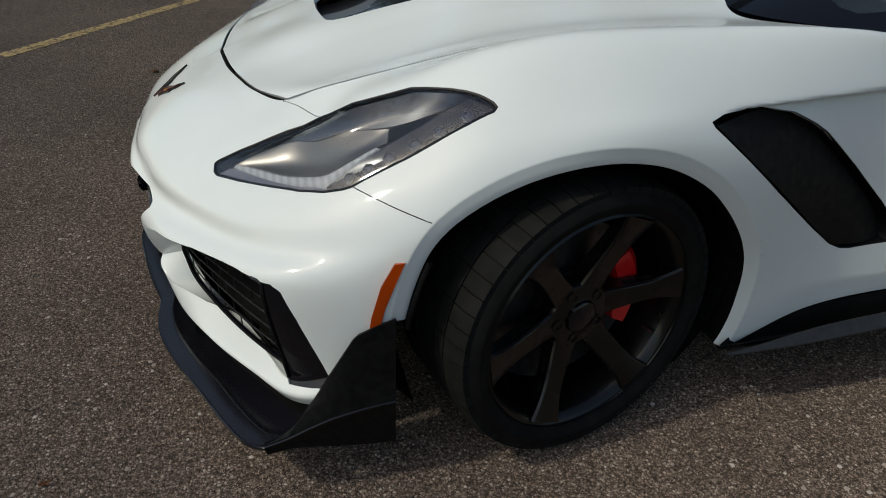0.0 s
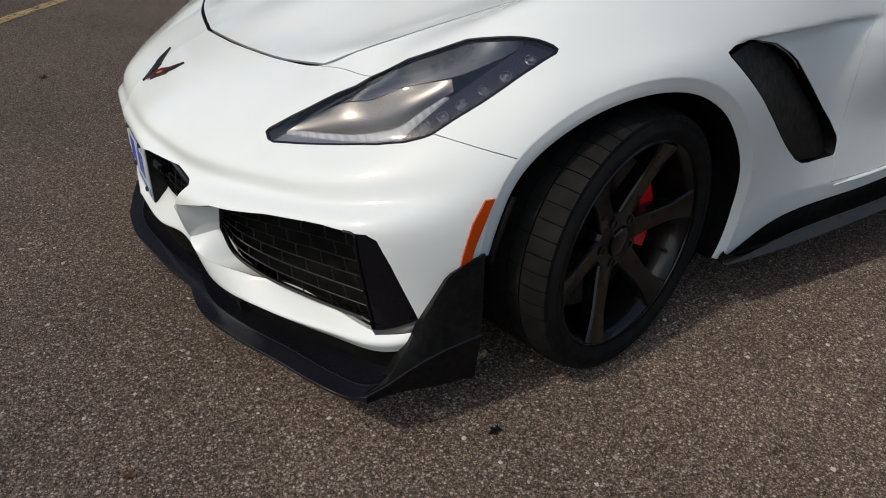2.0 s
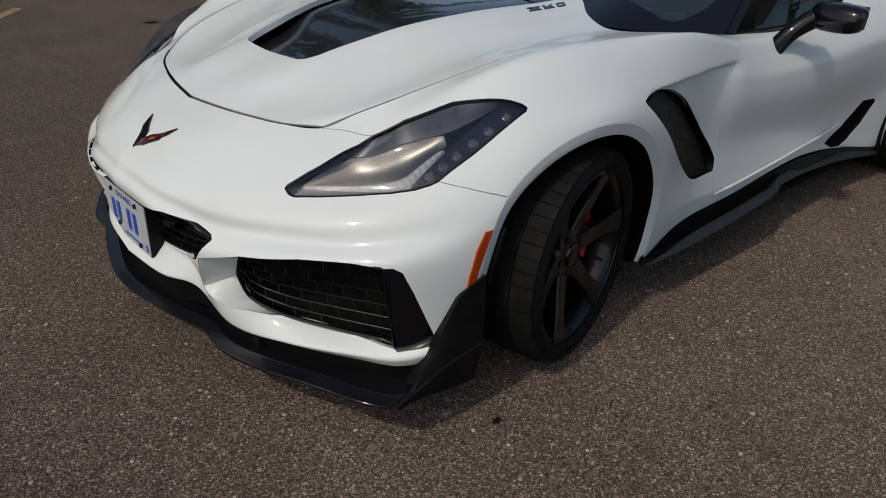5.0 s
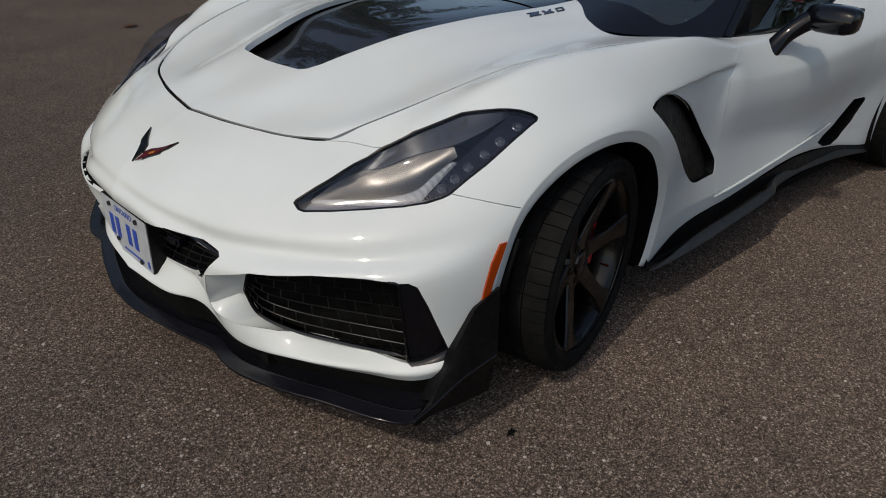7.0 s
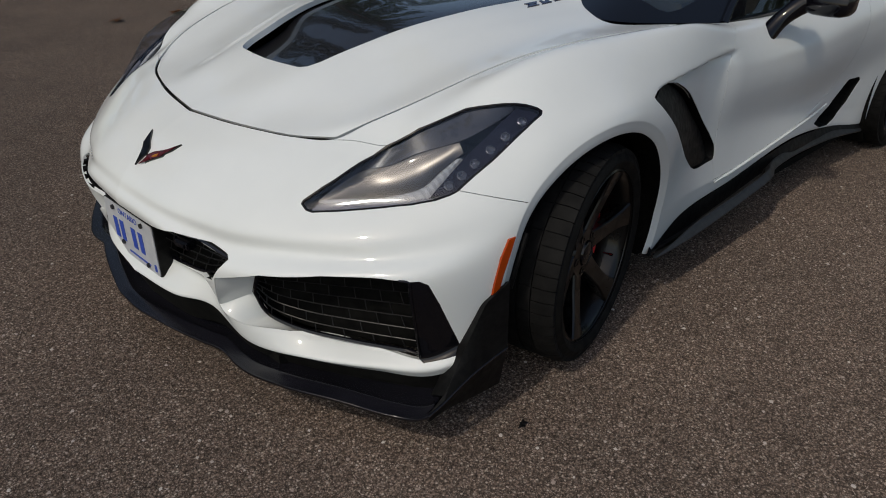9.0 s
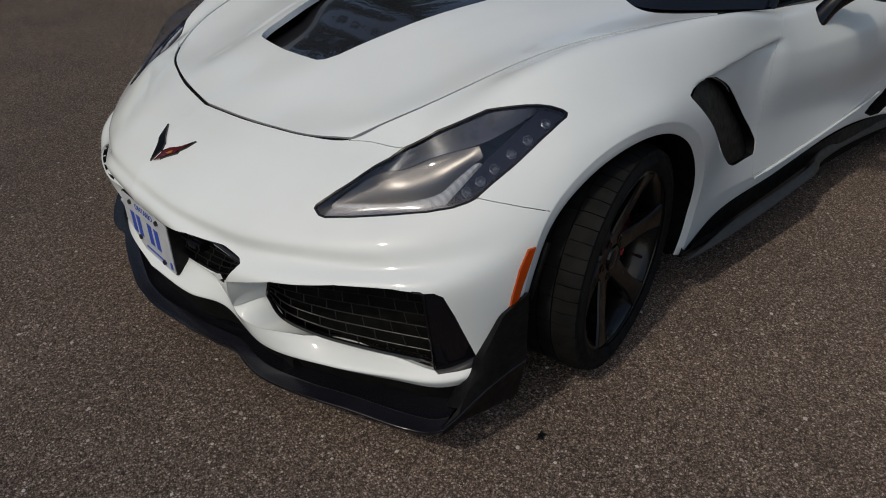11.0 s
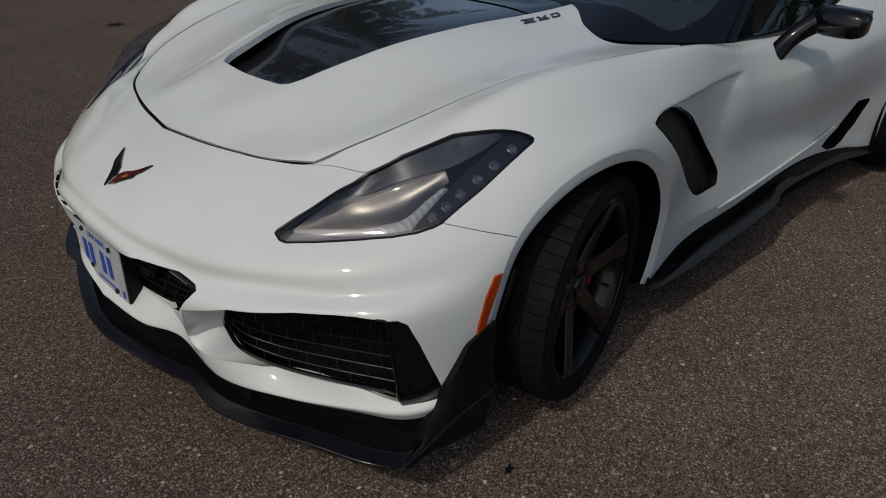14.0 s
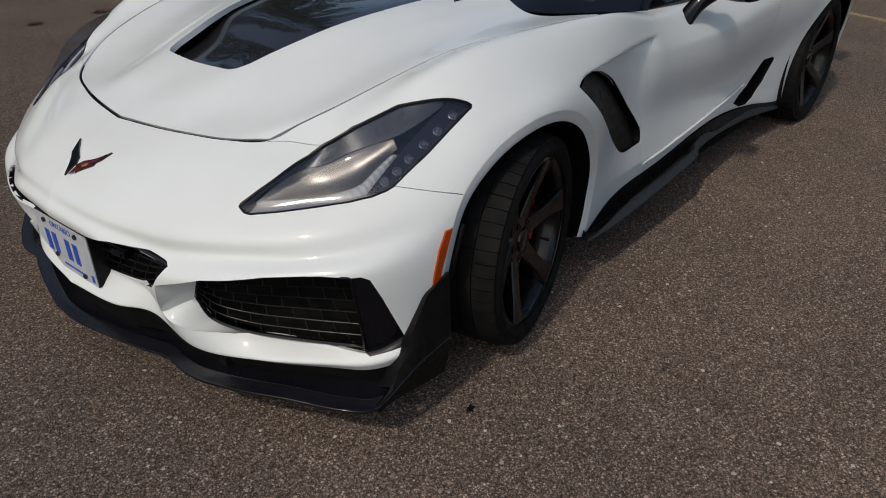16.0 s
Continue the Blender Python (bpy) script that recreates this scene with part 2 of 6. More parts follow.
def plate_of(outline, thick, up=(0, 0, 1)):
    """A slab over an outline of 3D points, thick along up."""
    bm = bmesh.new()
    a = [bm.verts.new(p) for p in outline]
    b = [bm.verts.new(Vector(p) - Vector(up) * thick) for p in outline]
    bm.faces.new(a)
    bm.faces.new(b[::-1])
    for k in range(len(a)):
        bm.faces.new((a[k], b[k], b[(k + 1) % len(a)], a[(k + 1) % len(a)]))
    bmesh.ops.recalc_face_normals(bm, faces=bm.faces)
    return bm


def left(points):
    """Points given as (back, outward, up) on the driver's side."""
    return [(x, -w, z) for x, w, z in points]

# ---- the car park ----
ASPHALT = material("worn_asphalt", (0.06, 0.055, 0.05), 0.9, spec=0.12)


def build_asphalt(m):
    at = coords(m)

    def stones(scale, light, share):
        v = node(m, "ShaderNodeTexVoronoi", Scale=scale)
        wire(m, at, v.inputs["Vector"])
        grey = node(m, "ShaderNodeSeparateColor")
        wire(m, v.outputs["Color"], grey.inputs["Color"])
        pick = ramp(m, grey.outputs["Red"], [(0.0, (0.075, 0.058, 0.048)), (0.30, (0.206, 0.159, 0.131)), (share, (0.385, 0.301, 0.250)), (share + 0.05, light)])
        edge = ramp(m, v.outputs["Distance"], [(0.30, (1, 1, 1)), (0.58, (0.24, 0.24, 0.24))])
        mix = node(m, "ShaderNodeMixRGB")
        mix.blend_type, mix.inputs["Fac"].default_value = "MULTIPLY", 1.0
        wire(m, pick, mix.inputs["Color1"])
        wire(m, edge, mix.inputs["Color2"])
        return mix.outputs["Color"], v.outputs["Distance"]

    big, big_d = stones(150.0, (0.66, 0.58, 0.51), 0.88)
    small, small_d = stones(380.0, (0.80, 0.70, 0.61), 0.82)
    mix = node(m, "ShaderNodeMixRGB")
    wire(m, ramp(m, noise_tex(m, 90.0, 3.0), [(0.45, (0.25,) * 3), (0.6, (0.75,) * 3)]), mix.inputs["Fac"])
    wire(m, big, mix.inputs["Color1"])
    wire(m, small, mix.inputs["Color2"])
    stain = node(m, "ShaderNodeMixRGB")
    stain.blend_type, stain.inputs["Fac"].default_value = "MULTIPLY", 1.0
    wire(m, mix.outputs["Color"], stain.inputs["Color1"])
    wire(m, ramp(m, noise_tex(m, 0.9, 7.0, 0.65), [(0.3, (0.82, 0.80, 0.78)), (0.7, (1.24, 1.18, 1.13))]), stain.inputs["Color2"])
    wire(m, stain.outputs["Color"], bsdf(m).inputs["Base Color"])
    height = node(m, "ShaderNodeMath")
    height.operation = "ADD"
    wire(m, big_d, height.inputs[0])
    wire(m, small_d, height.inputs[1])
    b = bumped(m, height.outputs[0], 0.95, 0.0038)
    b.invert = True
    wire(m, ramp(m, noise_tex(m, 140.0, 3.0), [(0.3, (0.62,) * 3), (0.7, (0.95,) * 3)]), bsdf(m).inputs["Roughness"])


build_asphalt(ASPHALT)
bsdf(ASPHALT).inputs["Diffuse Roughness"].default_value = 1.0
# lawn, grass and concrete below are darkened in place of tree shade
GRASS_SOIL = varied(material("shade_dark_lawn_soil", (0.010, 0.013, 0.005), 1.0, spec=0.05), (0.006, 0.009, 0.003), (0.018, 0.018, 0.007), 3.0, 8.0)
BLADE = material("shade_dark_grass", (0.05, 0.10, 0.02), 0.7, spec=0.1)
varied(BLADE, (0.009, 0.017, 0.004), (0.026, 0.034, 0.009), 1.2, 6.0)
CONCRETE = rough_varied(varied(material("old_shade_dark_concrete", (0.30, 0.27, 0.23), 0.9, spec=0.2), (0.060, 0.048, 0.036), (0.17, 0.140, 0.110), 5.0, 9.0), 0.8, 1.0, 20.0)
bumped(CONCRETE, noise_tex(CONCRETE, 70.0, 6.0), 0.5, 0.004)
YELLOW = material("worn_yellow_paint", (0.50, 0.33, 0.05), 0.85)
varied(YELLOW, (0.11, 0.085, 0.06), (0.44, 0.32, 0.14), 34.0, 8.0, 0.38, 0.52)
bumped(YELLOW, noise_tex(YELLOW, 160.0, 4.0), 0.8, 0.003)
DEAD_LEAF = varied(material("dry_leaf", (0.16, 0.06, 0.02), 0.8), (0.10, 0.035, 0.012), (0.24, 0.10, 0.03), 60.0)
TAR = material("tar_spot", (0.006, 0.006, 0.006), 0.6)
BARK = varied(material("bark", (0.06, 0.045, 0.035), 0.95), (0.035, 0.026, 0.02), (0.10, 0.08, 0.06), 9.0, 8.0)
NEEDLES = varied(material("dark_foliage", (0.03, 0.06, 0.018), 0.7), (0.018, 0.040, 0.010), (0.05, 0.085, 0.025), 1.5, 5.0)

KERB_AT, KERB_DIR = Vector((0.94, 10.36, 0)), Vector((0.773, -0.634, 0)).normalized()
KERB_OUT = Vector((-KERB_DIR.y, KERB_DIR.x, 0))


def by_kerb(s, d, z=0.0):
    """A place s metres along the kerb's face and d metres beyond it."""
    return KERB_AT + KERB_DIR * s + KERB_OUT * d + Vector((0, 0, z))


bm = bmesh.new()
for a, b in ((-400, 400),):
    bm.faces.new([bm.verts.new(p) for p in ((a, a, 0), (b, a, 0), (b, b, 0), (a, b, 0))])
solid("ground", bm, ASPHALT, "worn brown-grey asphalt with exposed light stones", "ground", kind="structure", smooth=0)

# pale chips that stand proud of the worn binder
CHIP = material("pale_stone_chip", (0.4, 0.36, 0.32), 0.8, spec=0.2)
chip_info = node(CHIP, "ShaderNodeNewGeometry")
wire(CHIP, ramp(CHIP, chip_info.outputs["Random Per Island"], [(0.0, (0.16, 0.12, 0.10)), (0.35, (0.36, 0.29, 0.25)), (0.75, (0.46, 0.40, 0.36)), (1.0, (0.60, 0.56, 0.52))]), bsdf(CHIP).inputs["Base Color"])
chips = np.random.default_rng(77)
chip_v, chip_f = [], []
for k in range(9000):
    cx, cy = chips.uniform(-4.5, 2.6), chips.uniform(-4.6, 1.6)
    size, sides = 0.0020 + 0.0045 * chips.random() ** 2.5, int(chips.integers(4, 7))
    first, spin_ = len(chip_v), chips.uniform(0, 6.28)
    reach = size * chips.uniform(0.65, 1.2, sides)
    for lift, grow in ((-0.001, 1.15), (0.0010 + 0.25 * size, 0.8)):
        chip_v += [(cx + grow * reach[i] * math.cos(spin_ + 6.2832 * i / sides), cy + grow * reach[i] * math.sin(spin_ + 6.2832 * i / sides), lift) for i in range(sides)]
    chip_f.append(tuple(range(first + sides, first + 2 * sides)))
    chip_f += [(first + i, first + (i + 1) % sides, first + sides + (i + 1) % sides, first + sides + i) for i in range(sides)]
chip_mesh = bpy.data.meshes.new("stone_chips")
chip_mesh.from_pydata(chip_v, [], chip_f)
chip_mesh.materials.append(CHIP)
tagged(new("stone_chips", chip_mesh), "pale angular stone chips worn free in the asphalt", "gravel", kind="stuff")

bm = bmesh.new()
rng = random.Random(5)
cols = [[by_kerb(s, d, 0.157 + 0.02 * noise.noise((s * 0.7, d * 0.7, 0)) + min(d, 6.0) * 0.012) for d in (0.14, 0.6, 1.5, 3, 5, 8, 9.5)] for s in range(-40, 80, 2)]
solid("lawn", sheet(cols, flip=True), GRASS_SOIL, "mown green lawn behind the concrete kerb, darkened for tree shade", "lawn", kind="structure")


def build_grass():
    """Blades of grass on the lawn, thick near the kerb."""
    rng = random.Random(11)
    verts, faces = [], []
    for k in range(42000):
        s, d = rng.uniform(-6, 30), 0.13 + 6.5 * rng.random() ** 1.6
        base = by_kerb(s, d, 0.149 + min(d, 6.0) * 0.012)
        a, h = rng.uniform(0, 2 * math.pi), rng.uniform(0.03, 0.075)
        side = Vector((math.cos(a), math.sin(a), 0)) * rng.uniform(0.004, 0.009)
        lean = Vector((rng.uniform(-1, 1), rng.uniform(-1, 1), 0)) * h * 0.5
        n = len(verts)
        verts += [base - side, base + side, base + lean + Vector((0, 0, h))]
        faces.append((n, n + 1, n + 2))
    me = bpy.data.meshes.new("grass")
    me.from_pydata(verts, [], faces)
    me.materials.append(BLADE)
    tagged(new("grass", me), "short green grass with bare dry patches, darkened for tree shade", "grass", kind="stuff")


build_grass()

bm = sheet([[by_kerb(s, d, 0.235) for d in (9.5, 11.0)] for s in range(-40, 82, 2)], flip=True)
solid("pavement", bm, CONCRETE, "pale concrete footpath beyond the lawn", "footpath", kind="structure")
bm = sheet([[by_kerb(s, d, 0.225) for d in (11.0, 60.0, 250.0)] for s in range(-200, 240, 10)], flip=True)
solid("ground", bm, GRASS_SOIL, "rough grass beyond the footpath", "field", kind="structure")

kerb = thing("kerb", "weathered concrete kerb with dirty joints along the lawn, tree shade in its colour", "kerb", kind="structure")


def kerb_profile(s0, s1, jog):
    bm = bmesh.new()
    prof = [(0.0, -0.05), (0.0, 0.108), (0.012, 0.152), (0.04, 0.168), (0.15, 0.174), (0.15, -0.05)]
    rings = []
    n = 8
    for k in range(n + 1):
        s = s0 + (s1 - s0) * k / n
        rings.append([bm.verts.new(by_kerb(s, d + jog + 0.003 * noise.noise((s * 3, d * 9, 1)), z + 0.004 * noise.noise((s * 2.2, z * 9, 4)))) for d, z in prof])
    for a, b in zip(rings, rings[1:]):
        for i in range(len(prof) - 1):
            bm.faces.new((a[i], b[i], b[i + 1], a[i + 1]))
    bm.faces.new(rings[0])
    bm.faces.new(rings[-1][::-1])
    bmesh.ops.recalc_face_normals(bm, faces=bm.faces)
    return bm


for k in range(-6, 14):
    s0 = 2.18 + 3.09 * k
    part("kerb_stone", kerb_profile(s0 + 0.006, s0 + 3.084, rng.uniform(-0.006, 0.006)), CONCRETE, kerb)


def painted_line(a, b, width, seed):
    """A worn stripe of road paint from a to b: flakes with ragged edges."""
    rng = random.Random(seed)
    bm = bmesh.new()
    a, b = Vector(a), Vector(b)
    d = (b - a).normalized()
    o = Vector((-d.y, d.x, 0))
    n = int((b - a).length / 0.03)
    for i in range(n):
        for j in range(6):
            if rng.random() < 0.10 + 0.22 * max(0, noise.noise(((a + d * i * 0.03) * 2.0))):
                continue
            p = a + d * (i * 0.03) + o * ((j / 6 - 0.5) * width)
            w, l = width / 6 + rng.uniform(-0.004, 0.006), 0.032 + rng.uniform(-0.004, 0.006)
            e = [rng.uniform(-0.004, 0.004) for _ in range(4)]
            z = Vector((0, 0, 0.004 + 0.0001 * j))
            bm.faces.new([bm.verts.new(q + z) for q in (p + o * e[0], p + d * l + o * e[1], p + d * l + o * (w + e[2]), p + o * (w + e[3]))])
    bmesh.ops.recalc_face_normals(bm, faces=bm.faces)
    return bm


LINE_DIR = Vector((1.23, 2.14, 0)).normalized()
for k, (p, lo, hi) in enumerate((((4.16, 7.42), -2.9, 0.0), ((-0.97, 4.72), -2.2, 2.3), ((6.25, -0.36), -6, 3.2))):
    a, b = Vector((*p, 0)) + LINE_DIR * lo, Vector((*p, 0)) + LINE_DIR * hi
    solid("parking_line", painted_line(a, b, 0.105, 40 + k), YELLOW, "worn yellow parking line painted on the asphalt", "parking line", "parking lines", "structure", smooth=0)


def leaf(seed, size, mat, name, label, at, turn):
    """A curled leaf or torn scrap with an uneven outline."""
    rng = random.Random(seed)
    bm = bmesh.new()
    c = bm.verts.new((0, 0, size * 0.12))
    ring = []
    n = 11
    for i in range(n):
        a = 2 * math.pi * i / n
        r = size * (0.5 if i % 2 else 0.34) * rng.uniform(0.7, 1.15)
        ring.append(bm.verts.new((r * math.cos(a) * 1.5, r * math.sin(a) * 0.8, rng.uniform(0.0, 0.35) * size * 0.5 + 0.002)))
    for i in range(n):
        bm.faces.new((c, ring[i], ring[(i + 1) % n]))
    extr = bmesh.ops.solidify(bm, geom=bm.faces[:], thickness=-0.0012)
    ob = solid(name, bm, mat, label, "leaf" if "leaf" in name else "debris", kind="")
    ob.matrix_world = pose(*at, 0.003, 0, 0, turn)
    return ob


for k, (at, size, turn) in enumerate((((1.01, 5.25), 0.16, 40), ((1.69, 5.33), 0.16, -10), ((-1.15, 2.33), 0.06, 70), ((3.2, 8.3), 0.13, 10), ((2.2, 7.6), 0.12, 95), ((-0.2, 6.6), 0.14, 50), ((-1.08, -0.82), 0.02, 15))):
    leaf(k, size, DEAD_LEAF, "dry_leaf", "dry curled brown leaf lying on the asphalt", at, turn)
leaf(31, 0.032, TAR, "tar_scrap", "small black torn scrap on the asphalt", (-0.371, -1.031), 20)


# ---- fallen needles and leaf litter along the kerb ----
def build_litter():
    rng = random.Random(23)
    verts, faces = [], []
    for k in range(13000):
        s = rng.uniform(-3, 22)
        clump = 0.5 + 0.5 * noise.noise((s * 0.9, 3.0, 0.0))
        d = -0.03 - rng.expovariate(1.0) * (0.10 + 1.0 * clump ** 2)
        p = by_kerb(s, max(d, -3.2), 0.004)
        a = rng.uniform(0, 2 * math.pi)
        u = Vector((math.cos(a), math.sin(a), rng.uniform(0, 0.25))) * rng.uniform(0.015, 0.045)
        v = Vector((-math.sin(a), math.cos(a), rng.uniform(-0.2, 0.4))) * rng.uniform(0.004, 0.016)
        n = len(verts)
        verts += [p - u - v * 0.3, p + v * 0.2 - u * 0.2 - v, p + u, p + v]
        faces.append((n, n + 1, n + 2, n + 3))
    me = bpy.data.meshes.new("leaf_litter")
    me.from_pydata(verts, [], faces)
    me.materials.append(DEAD_LEAF)
    tagged(new("leaf_litter", me), "brown needles and leaf litter along the kerb", "leaf litter", kind="stuff")


build_litter()


# ---- the trees beyond the lawn, with unseen ones added for shade and reflections ----
def tree(x, y, height, spread, seed):
    rng = random.Random(seed)
    t = thing("tree", "tall dark conifer standing on the lawn", "tree", "trees on the lawn")
    t.location = (x, y, 0.15)
    lean = [Vector((0.25 * noise.noise((seed, k * 0.4, 0)), 0.25 * noise.noise((seed, k * 0.4, 7)), height * k / 10)) for k in range(11)]
    part("trunk", tube(lean, [0.24 * (1 - k / 10.6) ** 0.8 + 0.03 * (k == 0) for k in range(11)], 10), BARK, t)
    limbs = bmesh.new()
    verts, faces = [], []
    for i in range(64):
        f = 0.12 + 0.86 * i / 64
        base = lean[0].lerp(lean[10], f)
        a = i * 2.4 + rng.uniform(-0.4, 0.4)
        reach = spread * (1.0 - f) ** 0.75 * rng.uniform(0.65, 1.1) + 0.25
        tip = base + Vector((math.cos(a) * reach, math.sin(a) * reach, -0.12 * reach + 0.2))
        merged(limbs, tube([base, base.lerp(tip, 0.5) + Vector((0, 0, 0.1 * reach)), tip], [0.045 * (1.1 - f), 0.03 * (1.1 - f), 0.008], 5), 0)
        for k in range(int(40 + 80 * (1 - f))):
            g = rng.random() ** 0.6
            p = base.lerp(tip, g) + Vector((rng.gauss(0, 0.22), rng.gauss(0, 0.22), rng.gauss(-0.06, 0.14)))
            u = Vector((rng.gauss(0, 1), rng.gauss(0, 1), rng.gauss(0, 0.5))).normalized()
            v = u.orthogonal().normalized()
            v.rotate(Matrix.Rotation(rng.uniform(0, 6.28), 3, u))
            L, W = rng.uniform(0.20, 0.50), rng.uniform(0.07, 0.16)
            n = len(verts)
            verts += [p - v * W, p + u * L * 0.5, p + v * W, p - u * L * 0.5]
            faces.append((n, n + 1, n + 2, n + 3))
    part("limbs", limbs, BARK, t)
    me = bpy.data.meshes.new("crown")
    me.from_pydata(verts, [], faces)
    me.materials.append(NEEDLES)
    new("crown", me).parent = t
    return t


first = tree(3.14, 16.0, 18.0, 3.7, 1)
second = tree(8.3, 13.6, 21.0, 4.6, 2)
# added unseen: (-2.6, 15.4) shades the lawn, those from x = 25 darken reflections
for src, x, y, turn in ((second, 13.5, 22.0, 80), (second, -2.2, 19.6, 140), (second, -2.6, 15.4, 250), (second, 5.4, 18.6, 300), (first, 10.9, 16.8, 20), (first, -9.0, 24.0, 100), (second, 25.0, -2.4, 150), (second, 30.5, -7.0, 260), (first, 26.0, -7.5, 30), (second, 29.0, -10.5, 200), (first, 33.0, -14.0, 120), (second, 37.0, -17.0, 330)):
    copy_thing(src, pose(x, y, 0.19, 0, 0, turn))

# ---- the sports car: nose towards -x, driver's side towards -y ----
car = thing("sports_car", "white low sports car with black roof, hood insert and splitter", "car")

# hood seam, then beltline, window edge and hatch edge
SEAM = [(-0.672, 0, 0.664), (-0.650, 0.187, 0.668), (-0.592, 0.400, 0.671), (-0.532, 0.503, 0.677), (-0.460, 0.548, 0.712), (-0.380, 0.586, 0.742),
        (-0.260, 0.622, 0.779), (-0.150, 0.646, 0.808), (-0.020, 0.674, 0.834), (0.190, 0.722, 0.855), (0.550, 0.783, 0.858), (1.000, 0.752, 0.812),
        (1.450, 0.765, 0.812), (1.800, 0.768, 0.900), (2.020, 0.720, 1.020), (2.250, 0.640, 1.085), (2.750, 0.600, 1.000), (3.320, 0.560, 0.925), (3.450, 0, 0.920)]
CREST = [(-0.770, 0, 0.612), (-0.755, 0.210, 0.613), (-0.680, 0.430, 0.615), (-0.600, 0.570, 0.628), (-0.500, 0.640, 0.655), (-0.420, 0.685, 0.714),
         (-0.310, 0.722, 0.766), (-0.190, 0.755, 0.822), (-0.030, 0.780, 0.858), (0.240, 0.808, 0.868), (0.580, 0.826, 0.858), (1.000, 0.802, 0.785),
         (1.480, 0.815, 0.775), (1.860, 0.825, 0.845), (2.150, 0.830, 0.920), (2.500, 0.820, 0.950), (2.900, 0.770, 0.940), (3.340, 0.620, 0.900), (3.470, 0, 0.890)]
BROW = [(-0.868, 0, 0.540), (-0.858, 0.220, 0.538), (-0.790, 0.450, 0.535), (-0.705, 0.600, 0.545), (-0.590, 0.745, 0.568), (-0.470, 0.835, 0.605),
        (-0.340, 0.880, 0.660), (-0.190, 0.906, 0.728), (0.030, 0.926, 0.764), (0.335, 0.912, 0.757), (0.680, 0.872, 0.735), (1.000, 0.850, 0.700),
        (1.500, 0.870, 0.700), (1.960, 0.890, 0.740), (2.350, 0.940, 0.790), (2.700, 0.960, 0.810), (3.050, 0.930, 0.805), (3.400, 0.720, 0.800), (3.500, 0, 0.790)]
VALLEY = [(-0.900, 0, 0.495), (-0.888, 0.220, 0.490), (-0.822, 0.450, 0.468), (-0.745, 0.612, 0.476), (-0.643, 0.772, 0.490), (-0.536, 0.873, 0.511),
          (-0.370, 0.948, 0.560), (-0.200, 0.965, 0.640), (0.050, 0.972, 0.690), (0.340, 0.948, 0.640), (0.680, 0.882, 0.620), (1.000, 0.862, 0.600),
          (1.500, 0.875, 0.580), (2.000, 0.885, 0.600), (2.350, 0.945, 0.670), (2.700, 0.985, 0.710), (3.050, 0.955, 0.690), (3.420, 0.740, 0.680), (3.520, 0, 0.680)]
LIP = [(-0.916, 0, 0.466), (-0.906, 0.220, 0.464), (-0.866, 0.450, 0.415), (-0.801, 0.623, 0.438), (-0.695, 0.773, 0.454), (-0.586, 0.893, 0.469),
       (-0.400, 0.958, 0.470), (-0.220, 0.970, 0.520), (0.050, 0.970, 0.510), (0.360, 0.930, 0.500), (0.680, 0.866, 0.480), (1.000, 0.848, 0.460),
       (1.500, 0.845, 0.430), (2.020, 0.850, 0.440), (2.350, 0.915, 0.500), (2.700, 0.985, 0.510), (3.050, 0.960, 0.500), (3.430, 0.740, 0.500), (3.530, 0, 0.500)]
LEDGE = [(-0.856, 0, 0.296), (-0.850, 0.220, 0.316), (-0.846, 0.440, 0.268), (-0.702, 0.600, 0.231), (-0.622, 0.768, 0.229), (-0.577, 0.878, 0.234),
         (-0.470, 0.944, 0.285), (-0.220, 0.950, 0.360), (0.050, 0.950, 0.330), (0.372, 0.900, 0.310), (0.680, 0.868, 0.300), (1.000, 0.865, 0.300),
         (1.500, 0.858, 0.340), (2.020, 0.842, 0.300), (2.340, 0.890, 0.280), (2.700, 0.960, 0.320), (3.050, 0.940, 0.300), (3.400, 0.740, 0.300), (3.500, 0, 0.300)]
CHIN = [(-0.910, 0, 0.230), (-0.890, 0.220, 0.240), (-0.815, 0.468, 0.177), (-0.735, 0.640, 0.172), (-0.648, 0.790, 0.178), (-0.581, 0.892, 0.184),
        (-0.510, 0.945, 0.207), (-0.220, 0.920, 0.180), (0.050, 0.920, 0.160), (0.372, 0.888, 0.146), (0.640, 0.862, 0.222), (1.000, 0.860, 0.250),
        (1.500, 0.862, 0.295), (2.020, 0.845, 0.232), (2.340, 0.880, 0.185), (2.700, 0.910, 0.180), (3.050, 0.900, 0.180), (3.350, 0.720, 0.190), (3.450, 0, 0.190)]

for curve in (SEAM, CREST, BROW, VALLEY, LIP, LEDGE, CHIN):
    a, b, c, d = curve[:4]
    curve.insert(2, tuple((9 * (q + r) - p - s) / 16 for p, q, r, s in zip(a, b, c, d)))
CHIN[2] = (-0.848, 0.352, 0.249)
LEDGE[2] = (-0.842, 0.345, 0.316)
BULGE = [tuple((9 * (a + b) - c - e) / 16 + d * f for a, b, c, e, d in zip(p, q, o, r, (-0.010, 0.008, 0.003))) for o, p, q, r, f in zip(CREST, BROW, VALLEY, LIP, (0, 0.2, 0.4, 0.6, 0.8, 0.6, 0.3, 0.1) + (0,) * 12)]
EDGE_OF_CHIN = [(x - 0.004, w + 0.003 * (k > 0), z + (0.012, 0.012, 0.012, 0.012, 0.015, 0.022, 0.027, 0.027, 0.020)[k]) if k < 9 else (x, w + 0.001, z + 0.012) for k, (x, w, z) in enumerate(CHIN)]
UNDER_CHIN = [(x + 0.007, max(w - 0.005, 0), z) if k < 9 else (x, max(w - 0.001, 0), z) for k, (x, w, z) in enumerate(CHIN)]


